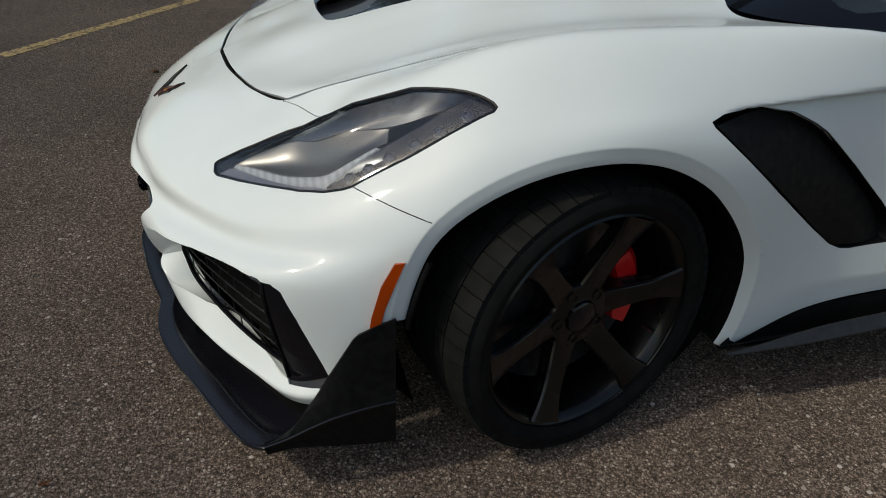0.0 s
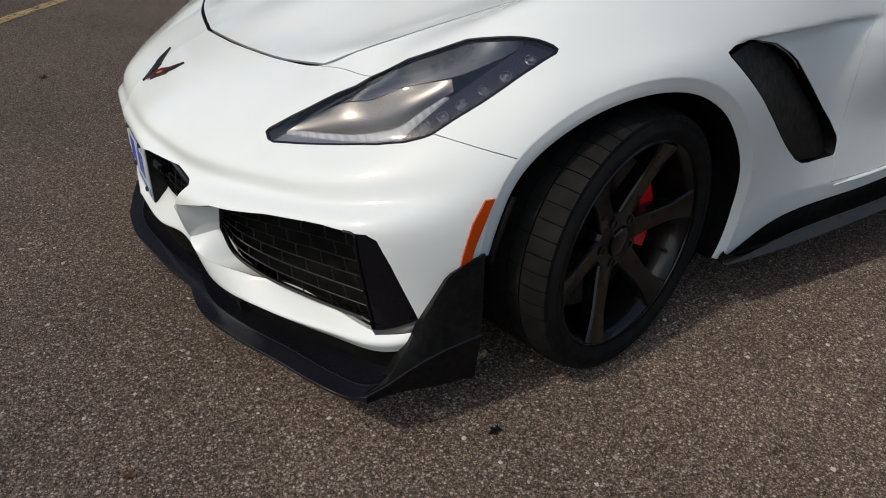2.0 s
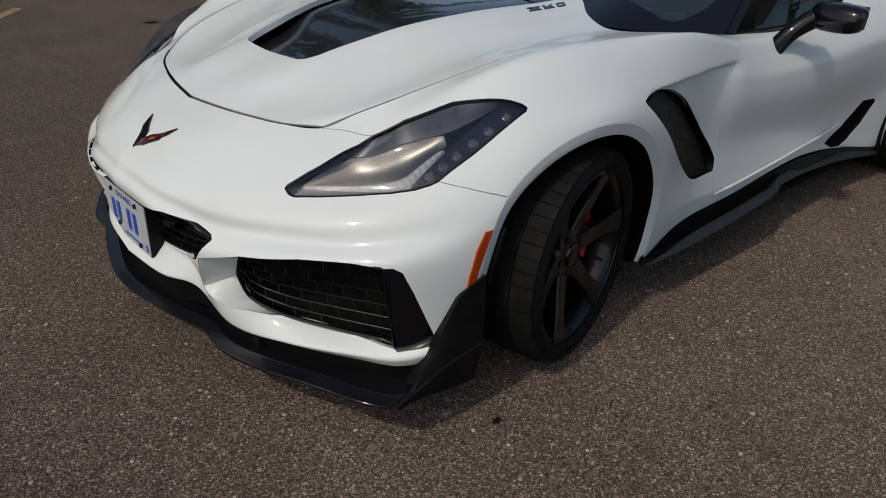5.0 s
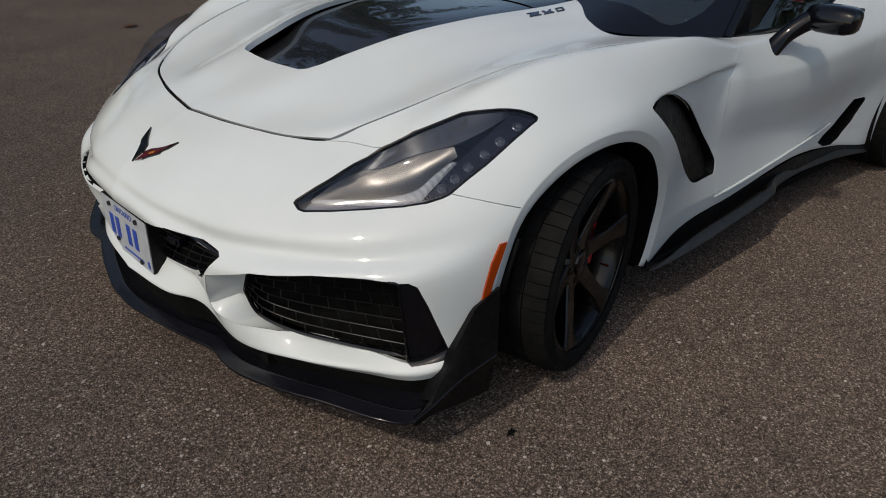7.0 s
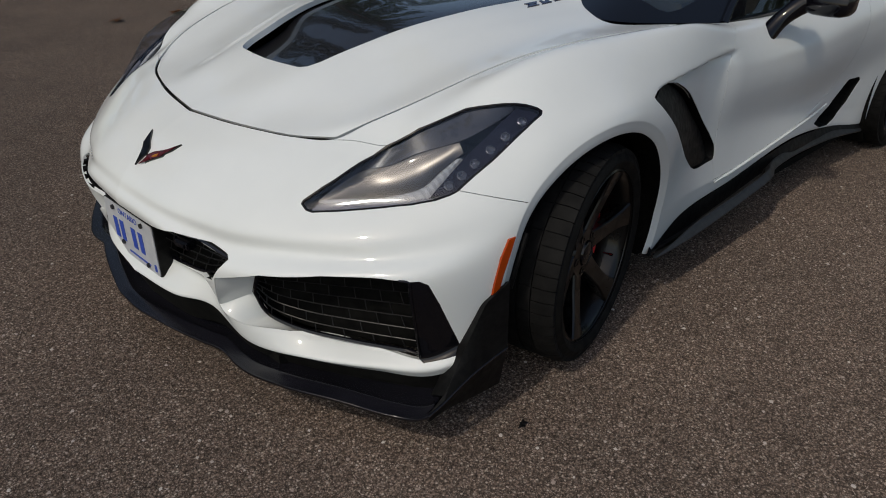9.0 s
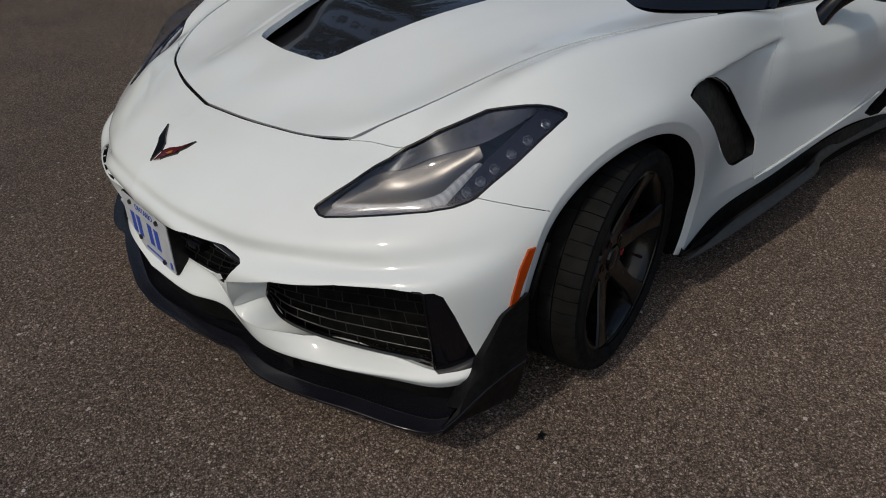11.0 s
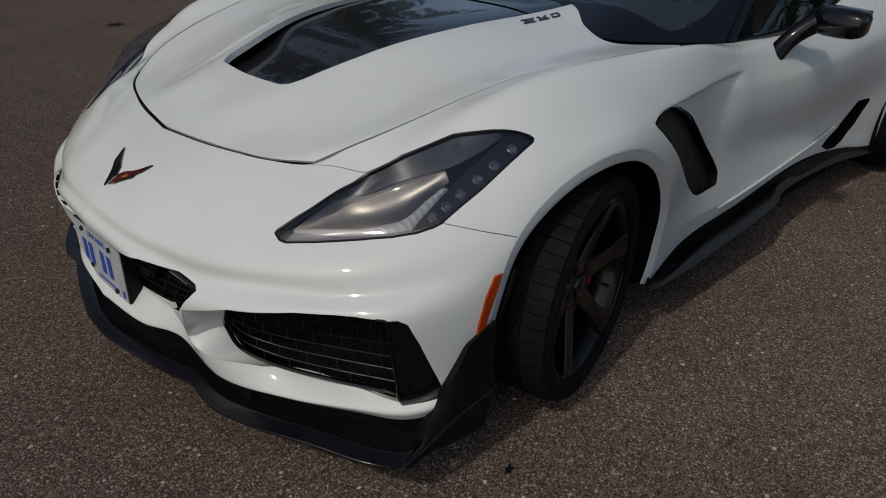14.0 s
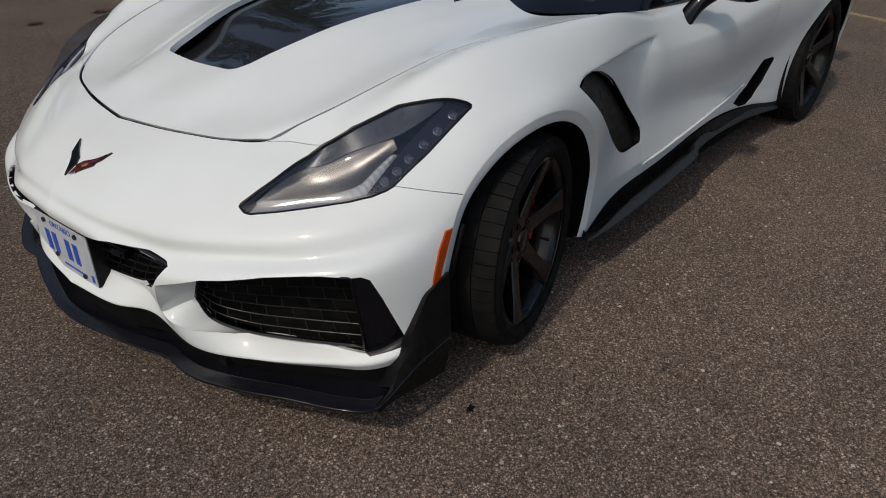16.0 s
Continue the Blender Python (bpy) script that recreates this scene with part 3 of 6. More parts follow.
def between(one, other, f):
    return [tuple(a + (b - a) * f for a, b in zip(p, q)) for p, q in zip(one, other)]


grid = loft([left(c) for c in (SEAM, CREST, BROW, BULGE, VALLEY, LIP, between(LEDGE, LIP, 0.10), LEDGE, between(EDGE_OF_CHIN, LEDGE, 0.6), between(EDGE_OF_CHIN, LEDGE, 0.12), between(EDGE_OF_CHIN, UNDER_CHIN, 0.12), UNDER_CHIN)], 260, 141)
ARCH = [(-0.398, 0.02), (-0.389, 0.16), (-0.376, 0.30), (-0.361, 0.40), (-0.343, 0.476), (-0.317, 0.537), (-0.274, 0.584), (-0.183, 0.637), (-0.085, 0.668), (0.021, 0.677),
        (0.124, 0.658), (0.219, 0.608), (0.277, 0.557), (0.326, 0.503), (0.364, 0.450), (0.389, 0.400), (0.406, 0.330), (0.408, 0.250), (0.397, 0.190), (0.380, 0.146), (0.360, 0.02)]
ARCH = [tuple(p) for p in smooth_line(ARCH, 80)]


def ease(a, b, v):
    t = min(max((v - a) / (b - a), 0.0), 1.0)
    return t * t * (3 - 2 * t)


def offset_line(line, d):
    """A copy of an open line moved outward from the wheel by d."""
    out = []
    for k, (x, z) in enumerate(line):
        a, b = line[max(k - 1, 0)], line[min(k + 1, len(line) - 1)]
        t = Vector((b[0] - a[0], b[1] - a[1])).normalized()
        out.append((x - t.y * d, z + t.x * d))
    return out


ARCH_OUT = offset_line(ARCH, 0.0315)


for p in grid.reshape(-1, 3):
    x, y, z = p
    if 0.16 < x < 0.92 and 0.30 < z < 0.90 and y < -0.7:
        edge = 0.748 + 0.004 * (x - 0.2)
        back = x - (0.222 + max(0.728 - z, 0) * 1.29)
        deep = 0.036 * ease(0.0, 0.10, back) * (1 - ease(0.66, 0.92, x))
        p[1] += deep * ease(edge + 0.003, edge - 0.008, z) * (1 - ease(edge - 0.05, edge - 0.38, z))
band = sheet(grid)
bmesh.ops.recalc_face_normals(band, faces=band.faces)
if sum(f.normal.y for f in band.faces) > 0:
    bmesh.ops.reverse_faces(band, faces=band.faces)


def circle(cx, cz, rx, rz, n=48):
    return [(cx + rx * math.cos(2 * math.pi * k / n), cz + rz * math.sin(2 * math.pi * k / n)) for k in range(n)]


def on_side(c):
    return c.y < -0.74



SKIN = grid.reshape(-1, 3).copy()
gu, gv = np.gradient(grid, axis=0), np.gradient(grid, axis=1)
FACING = np.cross(gu, gv).reshape(-1, 3)
FACING /= np.maximum(np.linalg.norm(FACING, axis=1, keepdims=True), 1e-9)
if (FACING @ np.array((-0.2, -1.0, 0.6))).mean() < 0:
    FACING *= -1


SKIN_TREE = kdtree.KDTree(len(SKIN))
for k, p in enumerate(SKIN):
    SKIN_TREE.insert(p, k)
SKIN_TREE.balance()


def skin_normal(co):
    """The body's smooth normal nearest to a place on either side."""
    n = Vector()
    for p, k, d in SKIN_TREE.find_n((co[0], -abs(co[1]), co[2]), 4):
        n += Vector(FACING[k]) / (d + 0.001)
    n.normalize()
    return Vector((n.x, -n.y, n.z)) if co[1] > 0 else n


def skin(a, b, mode, sink=0.0):
    """The place on the body's driver's side at (x, outward) from above, (x, up) from the side, (outward, up) from ahead, or (a, up) from ahead and aside."""
    x, y, z = SKIN.T
    if mode == "top":
        d = (x - a) ** 2 + (y + b) ** 2 + 9 * (FACING[:, 2] < 0.15)
    elif mode == "side":
        d = (x - a) ** 2 + (z - b) ** 2 + 9 * (y > -0.7)
    elif mode == "front":
        d = (y + a) ** 2 + (z - b) ** 2 + 9 * (x > -0.5)
    else:
        d = ((x - y) / math.sqrt(2) - a) ** 2 + (z - b) ** 2 + 9 * ((x + y) > -1.2)
    k = int(np.argmin(d))
    p, n = Vector(SKIN[k]), Vector(FACING[k])
    if mode == "top":
        q = Vector((a, -b, p.z))
        q.z -= (n.x * (q.x - p.x) + n.y * (q.y - p.y)) / n.z
    elif mode == "side" and abs(n.y) > 0.2:
        q = Vector((a, p.y, b))
        q.y -= (n.x * (q.x - p.x) + n.z * (q.z - p.z)) / n.y
    elif mode == "diag":
        here = Vector(((p.x - p.y) / math.sqrt(2), (p.x + p.y) / math.sqrt(2), p.z))
        m = Vector(((n.x - n.y) / math.sqrt(2), (n.x + n.y) / math.sqrt(2), n.z))
        c = here.y - (m.x * (a - here.x) + m.z * (b - here.z)) / m.y if abs(m.y) > 0.2 else here.y
        q = Vector(((a + c) / math.sqrt(2), (c - a) / math.sqrt(2), b))
    else:
        q = p
    return q - n * sink, n


def both(name, bm, mat, parent, label="", smooth=40.0):
    """The part on the driver's side and its twin on the other."""
    twin = mirrored(bm)
    return part(name, bm, mat, parent, label, smooth), part(name, twin, mat, parent, label, smooth)


def solidified(bm, thick):
    bmesh.ops.recalc_face_normals(bm, faces=bm.faces)
    bmesh.ops.solidify(bm, geom=bm.faces[:], thickness=thick)
    bmesh.ops.recalc_face_normals(bm, faces=bm.faces)
    return bm


def gapped(bm, gap=0.0012, depth=0.012):
    """Draws the open edges of a panel back by half a gap and turns them inwards."""
    pull = {}
    for e in bm.edges:
        if e.is_boundary:
            along = (e.verts[1].co - e.verts[0].co).normalized()
            way = e.link_faces[0].calc_center_median() - e.verts[0].co
            way -= along * way.dot(along)
            if way.length > 1e-7:
                for v in e.verts:
                    pull[v] = pull.get(v, Vector()) + way.normalized() * e.calc_length()
    for v in pull:
        pull[v] = pull[v].normalized() * gap
    for v, d in pull.items():
        v.co += d
    return lipped(bm, depth, True)


def panel(name, bm, parent, label=""):
    """A painted panel whose skin takes the body's own smooth normals."""
    me = finish(bm, name, PAINT, 0)
    lips = np.zeros(len(me.polygons), int)
    me.attributes["lip"].data.foreach_get("value", lips)
    normals = [skin_normal(v.co) for v in me.vertices]
    out = [Vector()] * len(me.loops)
    for f in me.polygons:
        for i in f.loop_indices:
            out[i] = f.normal.copy() if lips[f.index] else normals[me.loops[i].vertex_index]
    me.polygons.foreach_set("use_smooth", [True] * len(me.polygons))
    me.normals_split_custom_set(out)
    ob = new(name, me)
    ob.parent = parent
    return tagged(ob, label)


def panels(name, bm, parent):
    twin = mirrored(bm)
    return panel(name, gapped(bm, 0.0010), parent), panel(name, gapped(twin, 0.0010), parent)


def outward(bm, hint):
    """Turns the faces of an open sheet so that most look along hint."""
    bm.normal_update()
    if sum(f.normal.dot(Vector(hint)) * f.calc_area() for f in bm.faces) < 0:
        bmesh.ops.reverse_faces(bm, faces=bm.faces)
    return bm


# wheel arches
bmesh.ops.delete(band, geom=region(band, ARCH_OUT, (0, 2), on_side), context="FACES")
bmesh.ops.delete(band, geom=region(band, circle(2.735, 0.345, 0.385, 0.385), (0, 2), on_side), context="FACES")

# headlight
LAMP = [(-0.684, 0.572), (-0.686, 0.592), (-0.680, 0.608), (-0.639, 0.660), (-0.574, 0.735), (-0.528, 0.785), (-0.487, 0.820), (-0.457, 0.838), (-0.440, 0.845), (-0.398, 0.851), (-0.343, 0.860), (-0.289, 0.866), (-0.238, 0.871), (-0.192, 0.873), (-0.185, 0.869), (-0.190, 0.859), (-0.208, 0.838), (-0.229, 0.818), (-0.268, 0.782), (-0.310, 0.739), (-0.382, 0.702), (-0.441, 0.662), (-0.469, 0.633), (-0.537, 0.609), (-0.601, 0.597), (-0.661, 0.577), (-0.677, 0.571)]
lamp_faces = region(band, [(x, -w) for x, w in LAMP], (0, 1), lambda c: c.z > 0.45)
lamp_cover = taken(band, lamp_faces)

# mouth, side intake with its black trim, fender vent, quarter intake
MOUTH = [(-0.002, 0.447), (0.10, 0.447), (0.196, 0.449), (0.288, 0.462), (0.405, 0.461), (0.462, 0.448), (0.474, 0.440), (0.466, 0.426), (0.436, 0.384), (0.426, 0.372), (0.300, 0.334), (0.234, 0.324), (0.10, 0.308), (-0.002, 0.300)]
bmesh.ops.delete(band, geom=region(band, [(-w, z) for w, z in MOUTH], (1, 2), lambda c: c.x < -0.6), context="FACES")
TURN45 = Matrix.Rotation(radians(45), 4, "Z")
bmesh.ops.transform(band, matrix=TURN45, verts=band.verts)
INTAKE = [(-0.300, 0.386), (-0.171, 0.432), (-0.016, 0.455), (0.114, 0.463), (0.180, 0.461), (0.205, 0.231), (0.030, 0.229), (-0.134, 0.231), (-0.245, 0.246), (-0.318, 0.278)]
WEDGE = [(0.180, 0.459), (0.206, 0.460), (0.226, 0.450), (0.249, 0.400), (0.280, 0.317), (0.302, 0.260), (0.297, 0.250), (0.214, 0.226), (0.203, 0.232)]
bmesh.ops.delete(band, geom=region(band, INTAKE, (0, 2), lambda c: c.y < -0.85), context="FACES")
wedge_faces = region(band, WEDGE, (0, 2), lambda c: c.y < -0.85)
wedge = taken(band, wedge_faces)
bmesh.ops.transform(band, matrix=TURN45.inverted(), verts=band.verts)
bmesh.ops.transform(wedge, matrix=TURN45.inverted(), verts=wedge.verts)
VENT = [(0.200, 0.736), (0.228, 0.745), (0.262, 0.746), (0.345, 0.738), (0.430, 0.722), (0.492, 0.694), (0.530, 0.672), (0.654, 0.577), (0.762, 0.484), (0.808, 0.436), (0.816, 0.420),
        (0.818, 0.392), (0.814, 0.380), (0.700, 0.379), (0.668, 0.384), (0.630, 0.402), (0.550, 0.460), (0.386, 0.584), (0.252, 0.690), (0.206, 0.727)]
bmesh.ops.delete(band, geom=region(band, VENT, (0, 2), on_side), context="FACES")
REAR_VENT = [(2.060, 0.446), (2.150, 0.446), (2.168, 0.430), (2.110, 0.330), (2.030, 0.268), (1.960, 0.250), (1.860, 0.262), (1.770, 0.298), (1.930, 0.345), (2.010, 0.400)]
bmesh.ops.delete(band, geom=region(band, REAR_VENT, (0, 2), on_side), context="FACES")
HAUNCH_VENT = [(1.965, 0.775), (2.030, 0.762), (2.140, 0.752), (2.420, 0.790), (2.400, 0.800), (2.132, 0.826), (2.040, 0.806)]
bmesh.ops.delete(band, geom=region(band, [(x, -w) for x, w in HAUNCH_VENT], (0, 1), lambda c: c.z > 0.85), context="FACES")

# black copy of the skin, added inside to darken gaps and stop light
inner = band.copy()
for v in inner.verts:
    v.co -= skin_normal(v.co) * 0.019
part("inner_shell", merged(inner, mirrored(inner)), MATT_BLACK, car)

bmesh.ops.remove_doubles(band, verts=band.verts, dist=0.0005)
# panels
BUMPER = [(-1.3, 0.05), (-1.3, -1.3), (-0.10, -1.3), (-0.10, -0.843), (-0.448, -0.843), (-0.448, -0.78), (-0.455, -0.70),
          (-0.458, -0.655), (-0.469, -0.633), (-0.534, -0.505), (-0.55, 0.05)]
bumper = taken(band, region(band, BUMPER, (0, 1)))
ABOVE_SEAM = [(-0.448, 0.623), (-0.436, 0.620), (-0.396, 0.611), (-0.342, 0.597), (-0.290, 0.582), (-0.09, 0.530), (-0.09, 1.2), (-0.448, 1.2)]
merged(band, taken(bumper, region(bumper, ABOVE_SEAM, (0, 2), lambda c: c.y < -0.8)))
bumper = outward(merged(bumper.copy(), mirrored(bumper)), (-1, 0, 0.3))
bumper_ob = panel("front_bumper", gapped(bumper, 0.0010), car)
DOOR = [(0.950, 0.84), (0.925, 0.803), (0.846, 0.757), (0.808, 0.690), (0.806, 0.600), (0.818, 0.490), (0.821, 0.380), (0.832, 0.298), (1.000, 0.302), (1.420, 0.338), (1.700, 0.362),
        (1.880, 0.42), (1.960, 0.52), (1.985, 0.65), (1.980, 0.80), (1.90, 1.2), (0.965, 1.2)]
door_faces = region(band, DOOR, (0, 2), lambda c: c.y < -0.55)
door = taken(band, door_faces)
fender = taken(band, [f for f in band.faces if f.calc_center_median().x < 0.97])
doors = panels("door", outward(door, (0, -1, 0)), car)
panels("fender", outward(fender, (0, -1, 0.5)), car)
panels("rear_quarter_panel", outward(band, (0, -1, 0.5)), car)

# hood
HOOD = [
    [(-0.665, 0, 0.667), (-0.520, 0, 0.726), (-0.400, 0, 0.772), (-0.100, 0, 0.858), (0.200, 0, 0.890), (0.500, 0, 0.905), (0.720, 0, 0.913)],
    [(-0.645, 0.170, 0.670), (-0.520, 0.168, 0.727), (-0.400, 0.176, 0.769), (-0.100, 0.252, 0.851), (0.150, 0.287, 0.882), (0.450, 0.313, 0.897), (0.620, 0.335, 0.909)],
    [(-0.622, 0.285, 0.672), (-0.500, 0.290, 0.708), (-0.380, 0.303, 0.750), (-0.100, 0.365, 0.828), (0.150, 0.425, 0.860), (0.380, 0.462, 0.870), (0.500, 0.482, 0.873)],
    [(-0.584, 0.403, 0.673), (-0.485, 0.432, 0.700), (-0.370, 0.455, 0.734), (-0.130, 0.508, 0.802), (0.130, 0.560, 0.840), (0.360, 0.595, 0.850), (0.460, 0.606, 0.851)],
    [(x + 0.0055, w - 0.0035, z + 0.0015) for x, w, z in SEAM[4:12]],
]
hood = outward(sheet(loft([left(c) for c in HOOD], 90, 61)), (0, 0, 1))
HOOD_GRID = np.array([v.co[:] for v in hood.verts])
SCOOP = [(-0.410, 0.03), (-0.409, 0.0), (-0.407, -0.075), (-0.404, -0.130), (-0.400, -0.156), (-0.385, -0.176), (-0.350, -0.192), (-0.30, -0.203), (-0.20, -0.230), (-0.10, -0.252), (0.0, -0.269), (0.10, -0.281), (0.30, -0.300), (0.50, -0.316), (0.585, -0.322), (0.80, -0.322), (0.80, 0.03)]
bmesh.ops.delete(hood, geom=region(hood, SCOOP, (0, 1)), context="FACES")
hood = outward(merged(hood.copy(), mirrored(hood)), (0, 0, 1))
hood_ob = part("hood", gapped(hood, 0.0012, 0.018), PAINT, car)
INSERT = [
    [(-0.42, 0, 0.732), (-0.33, 0, 0.748), (-0.22, 0, 0.785), (-0.12, 0, 0.842), (0.05, 0, 0.872), (0.25, 0, 0.890), (0.44, 0, 0.901)],
    [(-0.42, 0.095, 0.730), (-0.33, 0.10, 0.746), (-0.22, 0.11, 0.783), (-0.12, 0.13, 0.839), (0.05, 0.155, 0.869), (0.25, 0.180, 0.887), (0.44, 0.20, 0.898)],
    [(-0.42, 0.155, 0.728), (-0.33, 0.170, 0.743), (-0.22, 0.185, 0.777), (-0.12, 0.205, 0.829), (0.05, 0.235, 0.861), (0.25, 0.260, 0.880), (0.44, 0.28, 0.891)],
    [(-0.42, 0.195, 0.726), (-0.33, 0.210, 0.742), (-0.22, 0.235, 0.772), (-0.12, 0.258, 0.818), (0.05, 0.285, 0.849), (0.25, 0.303, 0.870), (0.44, 0.318, 0.884)],
]
ins = outward(sheet(loft([left(c) for c in INSERT], 50, 31)), (0, 0, 1))
insert_ob = part("hood_insert", solidified(merged(ins.copy(), mirrored(ins)), 0.004), CARBON, car, "glossy black carbon hood insert")
COWL = [
    [(0.452, 0, 0.905), (0.58, 0, 0.908), (0.74, 0, 0.912)],
    [(0.452, 0.15, 0.903), (0.58, 0.17, 0.905), (0.73, 0.19, 0.908)],
    [(0.452, 0.24, 0.898), (0.57, 0.26, 0.900), (0.70, 0.275, 0.902)],
    [(0.452, 0.318, 0.887), (0.56, 0.326, 0.887), (0.68, 0.335, 0.885)],
]
cw = outward(sheet(loft([left(c) for c in COWL], 20, 20)), (0, 0, 1))
part("cover", solidified(merged(cw.copy(), mirrored(cw)), 0.006), GLOSS_BLACK, insert_ob)
box(trough := bmesh.new(), (0.10, 0, 0.60), (0.9, 0.80, 0.05))
part("engine_cover", trough, MATT_BLACK, car)
# black tubes added in the hood gap to stand in for its shade
for way in (-1, 1):
    part("hood_seal", tube(smooth_line([(x + 0.0035, way * w, z - 0.0045) for x, w, z in SEAM[:5]], 60), 0.0042, 6), MATT_BLACK, hood_ob)
    part("hood_seal", tube(smooth_line([(x, way * w, z - 0.022) for x, w, z in SEAM[4:13]], 70), 0.006, 6), MATT_BLACK, hood_ob)

# ---- side intake: pocket, black corner trim, grille ----
IN_LOOP = [(-0.782, 0.497, 0.386), (-0.727, 0.570, 0.398), (-0.668, 0.683, 0.418), (-0.611, 0.796, 0.435), (-0.589, 0.843, 0.442), (-0.558, 0.848, 0.226), (-0.647, 0.703, 0.227), (-0.719, 0.556, 0.228),
           (-0.760, 0.488, 0.258), (-0.778, 0.468, 0.320)]


def dense(loop, k):
    out = []
    for a, b in zip(loop, loop[1:] + loop[:1]):
        out += [tuple(np.array(a) + (np.array(b) - np.array(a)) * i / k) for i in range(k)]
    return out


outer = [skin(a, z, "diag", 0.001)[0] for a, z in dense(INTAKE, 6)]
deep = [Vector((x, -w, z)) for x, w, z in dense([(x + 0.012 * (4 < k < 9), w - 0.012 * (4 < k < 9), z - 0.016 * (4 < k < 9)) for k, (x, w, z) in enumerate(IN_LOOP)], 6)]
for first, last, mat in ((0, 30, SATIN_BLACK), (30, 60, PAINT)):
    bm = bmesh.new()
    rings = [[bm.verts.new(outer[k % 60].lerp(deep[k % 60], f)) for k in range(first, last + 1)] for f in (0.0, 0.08, 0.5, 1.0)]
    for a, b in zip(rings, rings[1:]):
        for k in range(last - first):
            bm.faces.new((a[k], a[k + 1], b[k + 1], b[k]))
    bmesh.ops.recalc_face_normals(bm, faces=bm.faces)
    both("intake_pocket", bm, mat, car)
wedge.normal_update()
outward(wedge, (-1, -1, 0))
for v in wedge.verts:
    v.co -= v.normal * 0.003
bevel = tube(smooth_line([skin(a, z, "diag", 0.0015)[0] for a, z in ((0.160, 0.4615), (0.182, 0.458), (0.187, 0.420), (0.193, 0.360), (0.199, 0.295), (0.205, 0.234))], 40), 0.0034, 8)
for trim, edge in zip(both("intake_trim", lipped(wedge, 0.012), GLOSS_BLACK, car, "gloss black triangular corner trim"), (bevel, mirrored(bevel))):
    part("trim_bevel", edge, GLOSS_BLACK, trim)


GRILLE = rough_varied(material("gloss_grille_plastic", (0.006, 0.006, 0.007), 0.4, 0.0, 0.0, 0.35), 0.32, 0.48, 60.0)


def grille(top, bottom, rows, cols, backing):
    """A honeycomb of long cells between two curves; returns the bars and the dark sheet behind."""
    top, bottom = smooth_line(top, 60), smooth_line(bottom, 60)

    def at(u, v, sink=0.0):
        i = min(max(u, 0.0), 1.0) * 59
        k = min(int(i), 58)
        a, b = top[k] + (top[k + 1] - top[k]) * (i - k), bottom[k] + (bottom[k + 1] - bottom[k]) * (i - k)
        return Vector(a + (b - a) * v) + Vector(backing) * sink

    bars = bmesh.new()
    for r in range(rows + 1):
        v = r / rows
        merged(bars, tube([at(u, v) for u in np.linspace(0, 1, 24)], 0.0015, 5), 0)
        if r < rows:
            for c in range(cols + 1):
                u = (c + 0.5 * (r % 2)) / cols
                if 0.01 < u < 0.99:
                    merged(bars, tube([at(u - 0.012, v), at(u + 0.012, v + 1 / rows)], 0.0015, 5), 0)
    back = sheet([[at(u, v, 0.045) for v in np.linspace(-0.04, 1.1, 6)] for u in np.linspace(0, 1, 24)])
    rim = tube([at(u, 0) for u in np.linspace(0, 1, 24)] + [at(u, 1) for u in np.linspace(1, 0, 24)], 0.006, 6, True)
    return bars, solidified(back, 0.003), rim


bars, back, rim = grille(left(IN_LOOP[:5]), left([(IN_LOOP[k][0] - 0.006, IN_LOOP[k][1] + 0.005, IN_LOOP[k][2] + 0.006) for k in (9, 8, 7, 6, 5)]), 6, 7, (0.7, 0.7, 0))
for g, b, r in zip(both("side_grille", bars, GRILLE, car, "gloss black honeycomb grille"), (back, mirrored(back)), (rim, mirrored(rim))):
    part("backing", b, MATT_BLACK, g)
    part("frame", r, GLOSS_BLACK, g)

# ---- mouth grille, sensor and number plate ----
loop = [skin(max(w, 0), z, "front")[0] for w, z in dense(MOUTH[1:-1], 4)[:-4]]
ring_a = [Vector((-0.9130, 0, 0.447))] + loop + [Vector((-0.868, 0, 0.302))]
bm = bmesh.new()
rings = [[bm.verts.new(p + Vector((d, 0, 0))) for p in ring_a] for d in (0.004, 0.07)]
for k in range(len(ring_a) - 1):
    bm.faces.new((rings[0][k], rings[0][k + 1], rings[1][k + 1], rings[1][k]))
part("mouth_duct", merged(bm.copy(), mirrored(bm)), SATIN_BLACK, car)
top = [(-0.835, -0.465, 0.440), (-0.850, -0.36, 0.452), (-0.868, -0.2, 0.448), (-0.872, 0, 0.446), (-0.868, 0.2, 0.448), (-0.850, 0.36, 0.452), (-0.835, 0.465, 0.440)]
low = [(-0.835, -0.440, 0.405), (-0.838, -0.38, 0.362), (-0.848, -0.2, 0.325), (-0.852, 0, 0.308), (-0.848, 0.2, 0.325), (-0.838, 0.38, 0.362), (-0.835, 0.440, 0.405)]
bars, back, rim = grille(top, low, 4, 15, (1, 0, 0))
g = part("lower_grille", bars, GRILLE, car, "gloss black honeycomb grille")
part("backing", back, MATT_BLACK, g)
part("frame", rim, GLOSS_BLACK, g)
bm = bmesh.new()
box(bm, (-0.868, -0.302, 0.428), (0.030, 0.055, 0.022), Matrix.Rotation(radians(12), 3, "Z"), 0.003)
sensor = part("distance_sensor", bm, GLOSS_BLACK, car)
bm = bmesh.new()
box(bm, (-0.8835, -0.305, 0.428), (0.004, 0.030, 0.012), Matrix.Rotation(radians(12), 3, "Z"), 0.001)
part("sensor_lens", bm, GLOSS_BLACK, sensor)

PLATE_AT = Matrix.Translation((-0.897, 0.002, 0.346)) @ Matrix.Rotation(radians(2.3), 4, "Z")


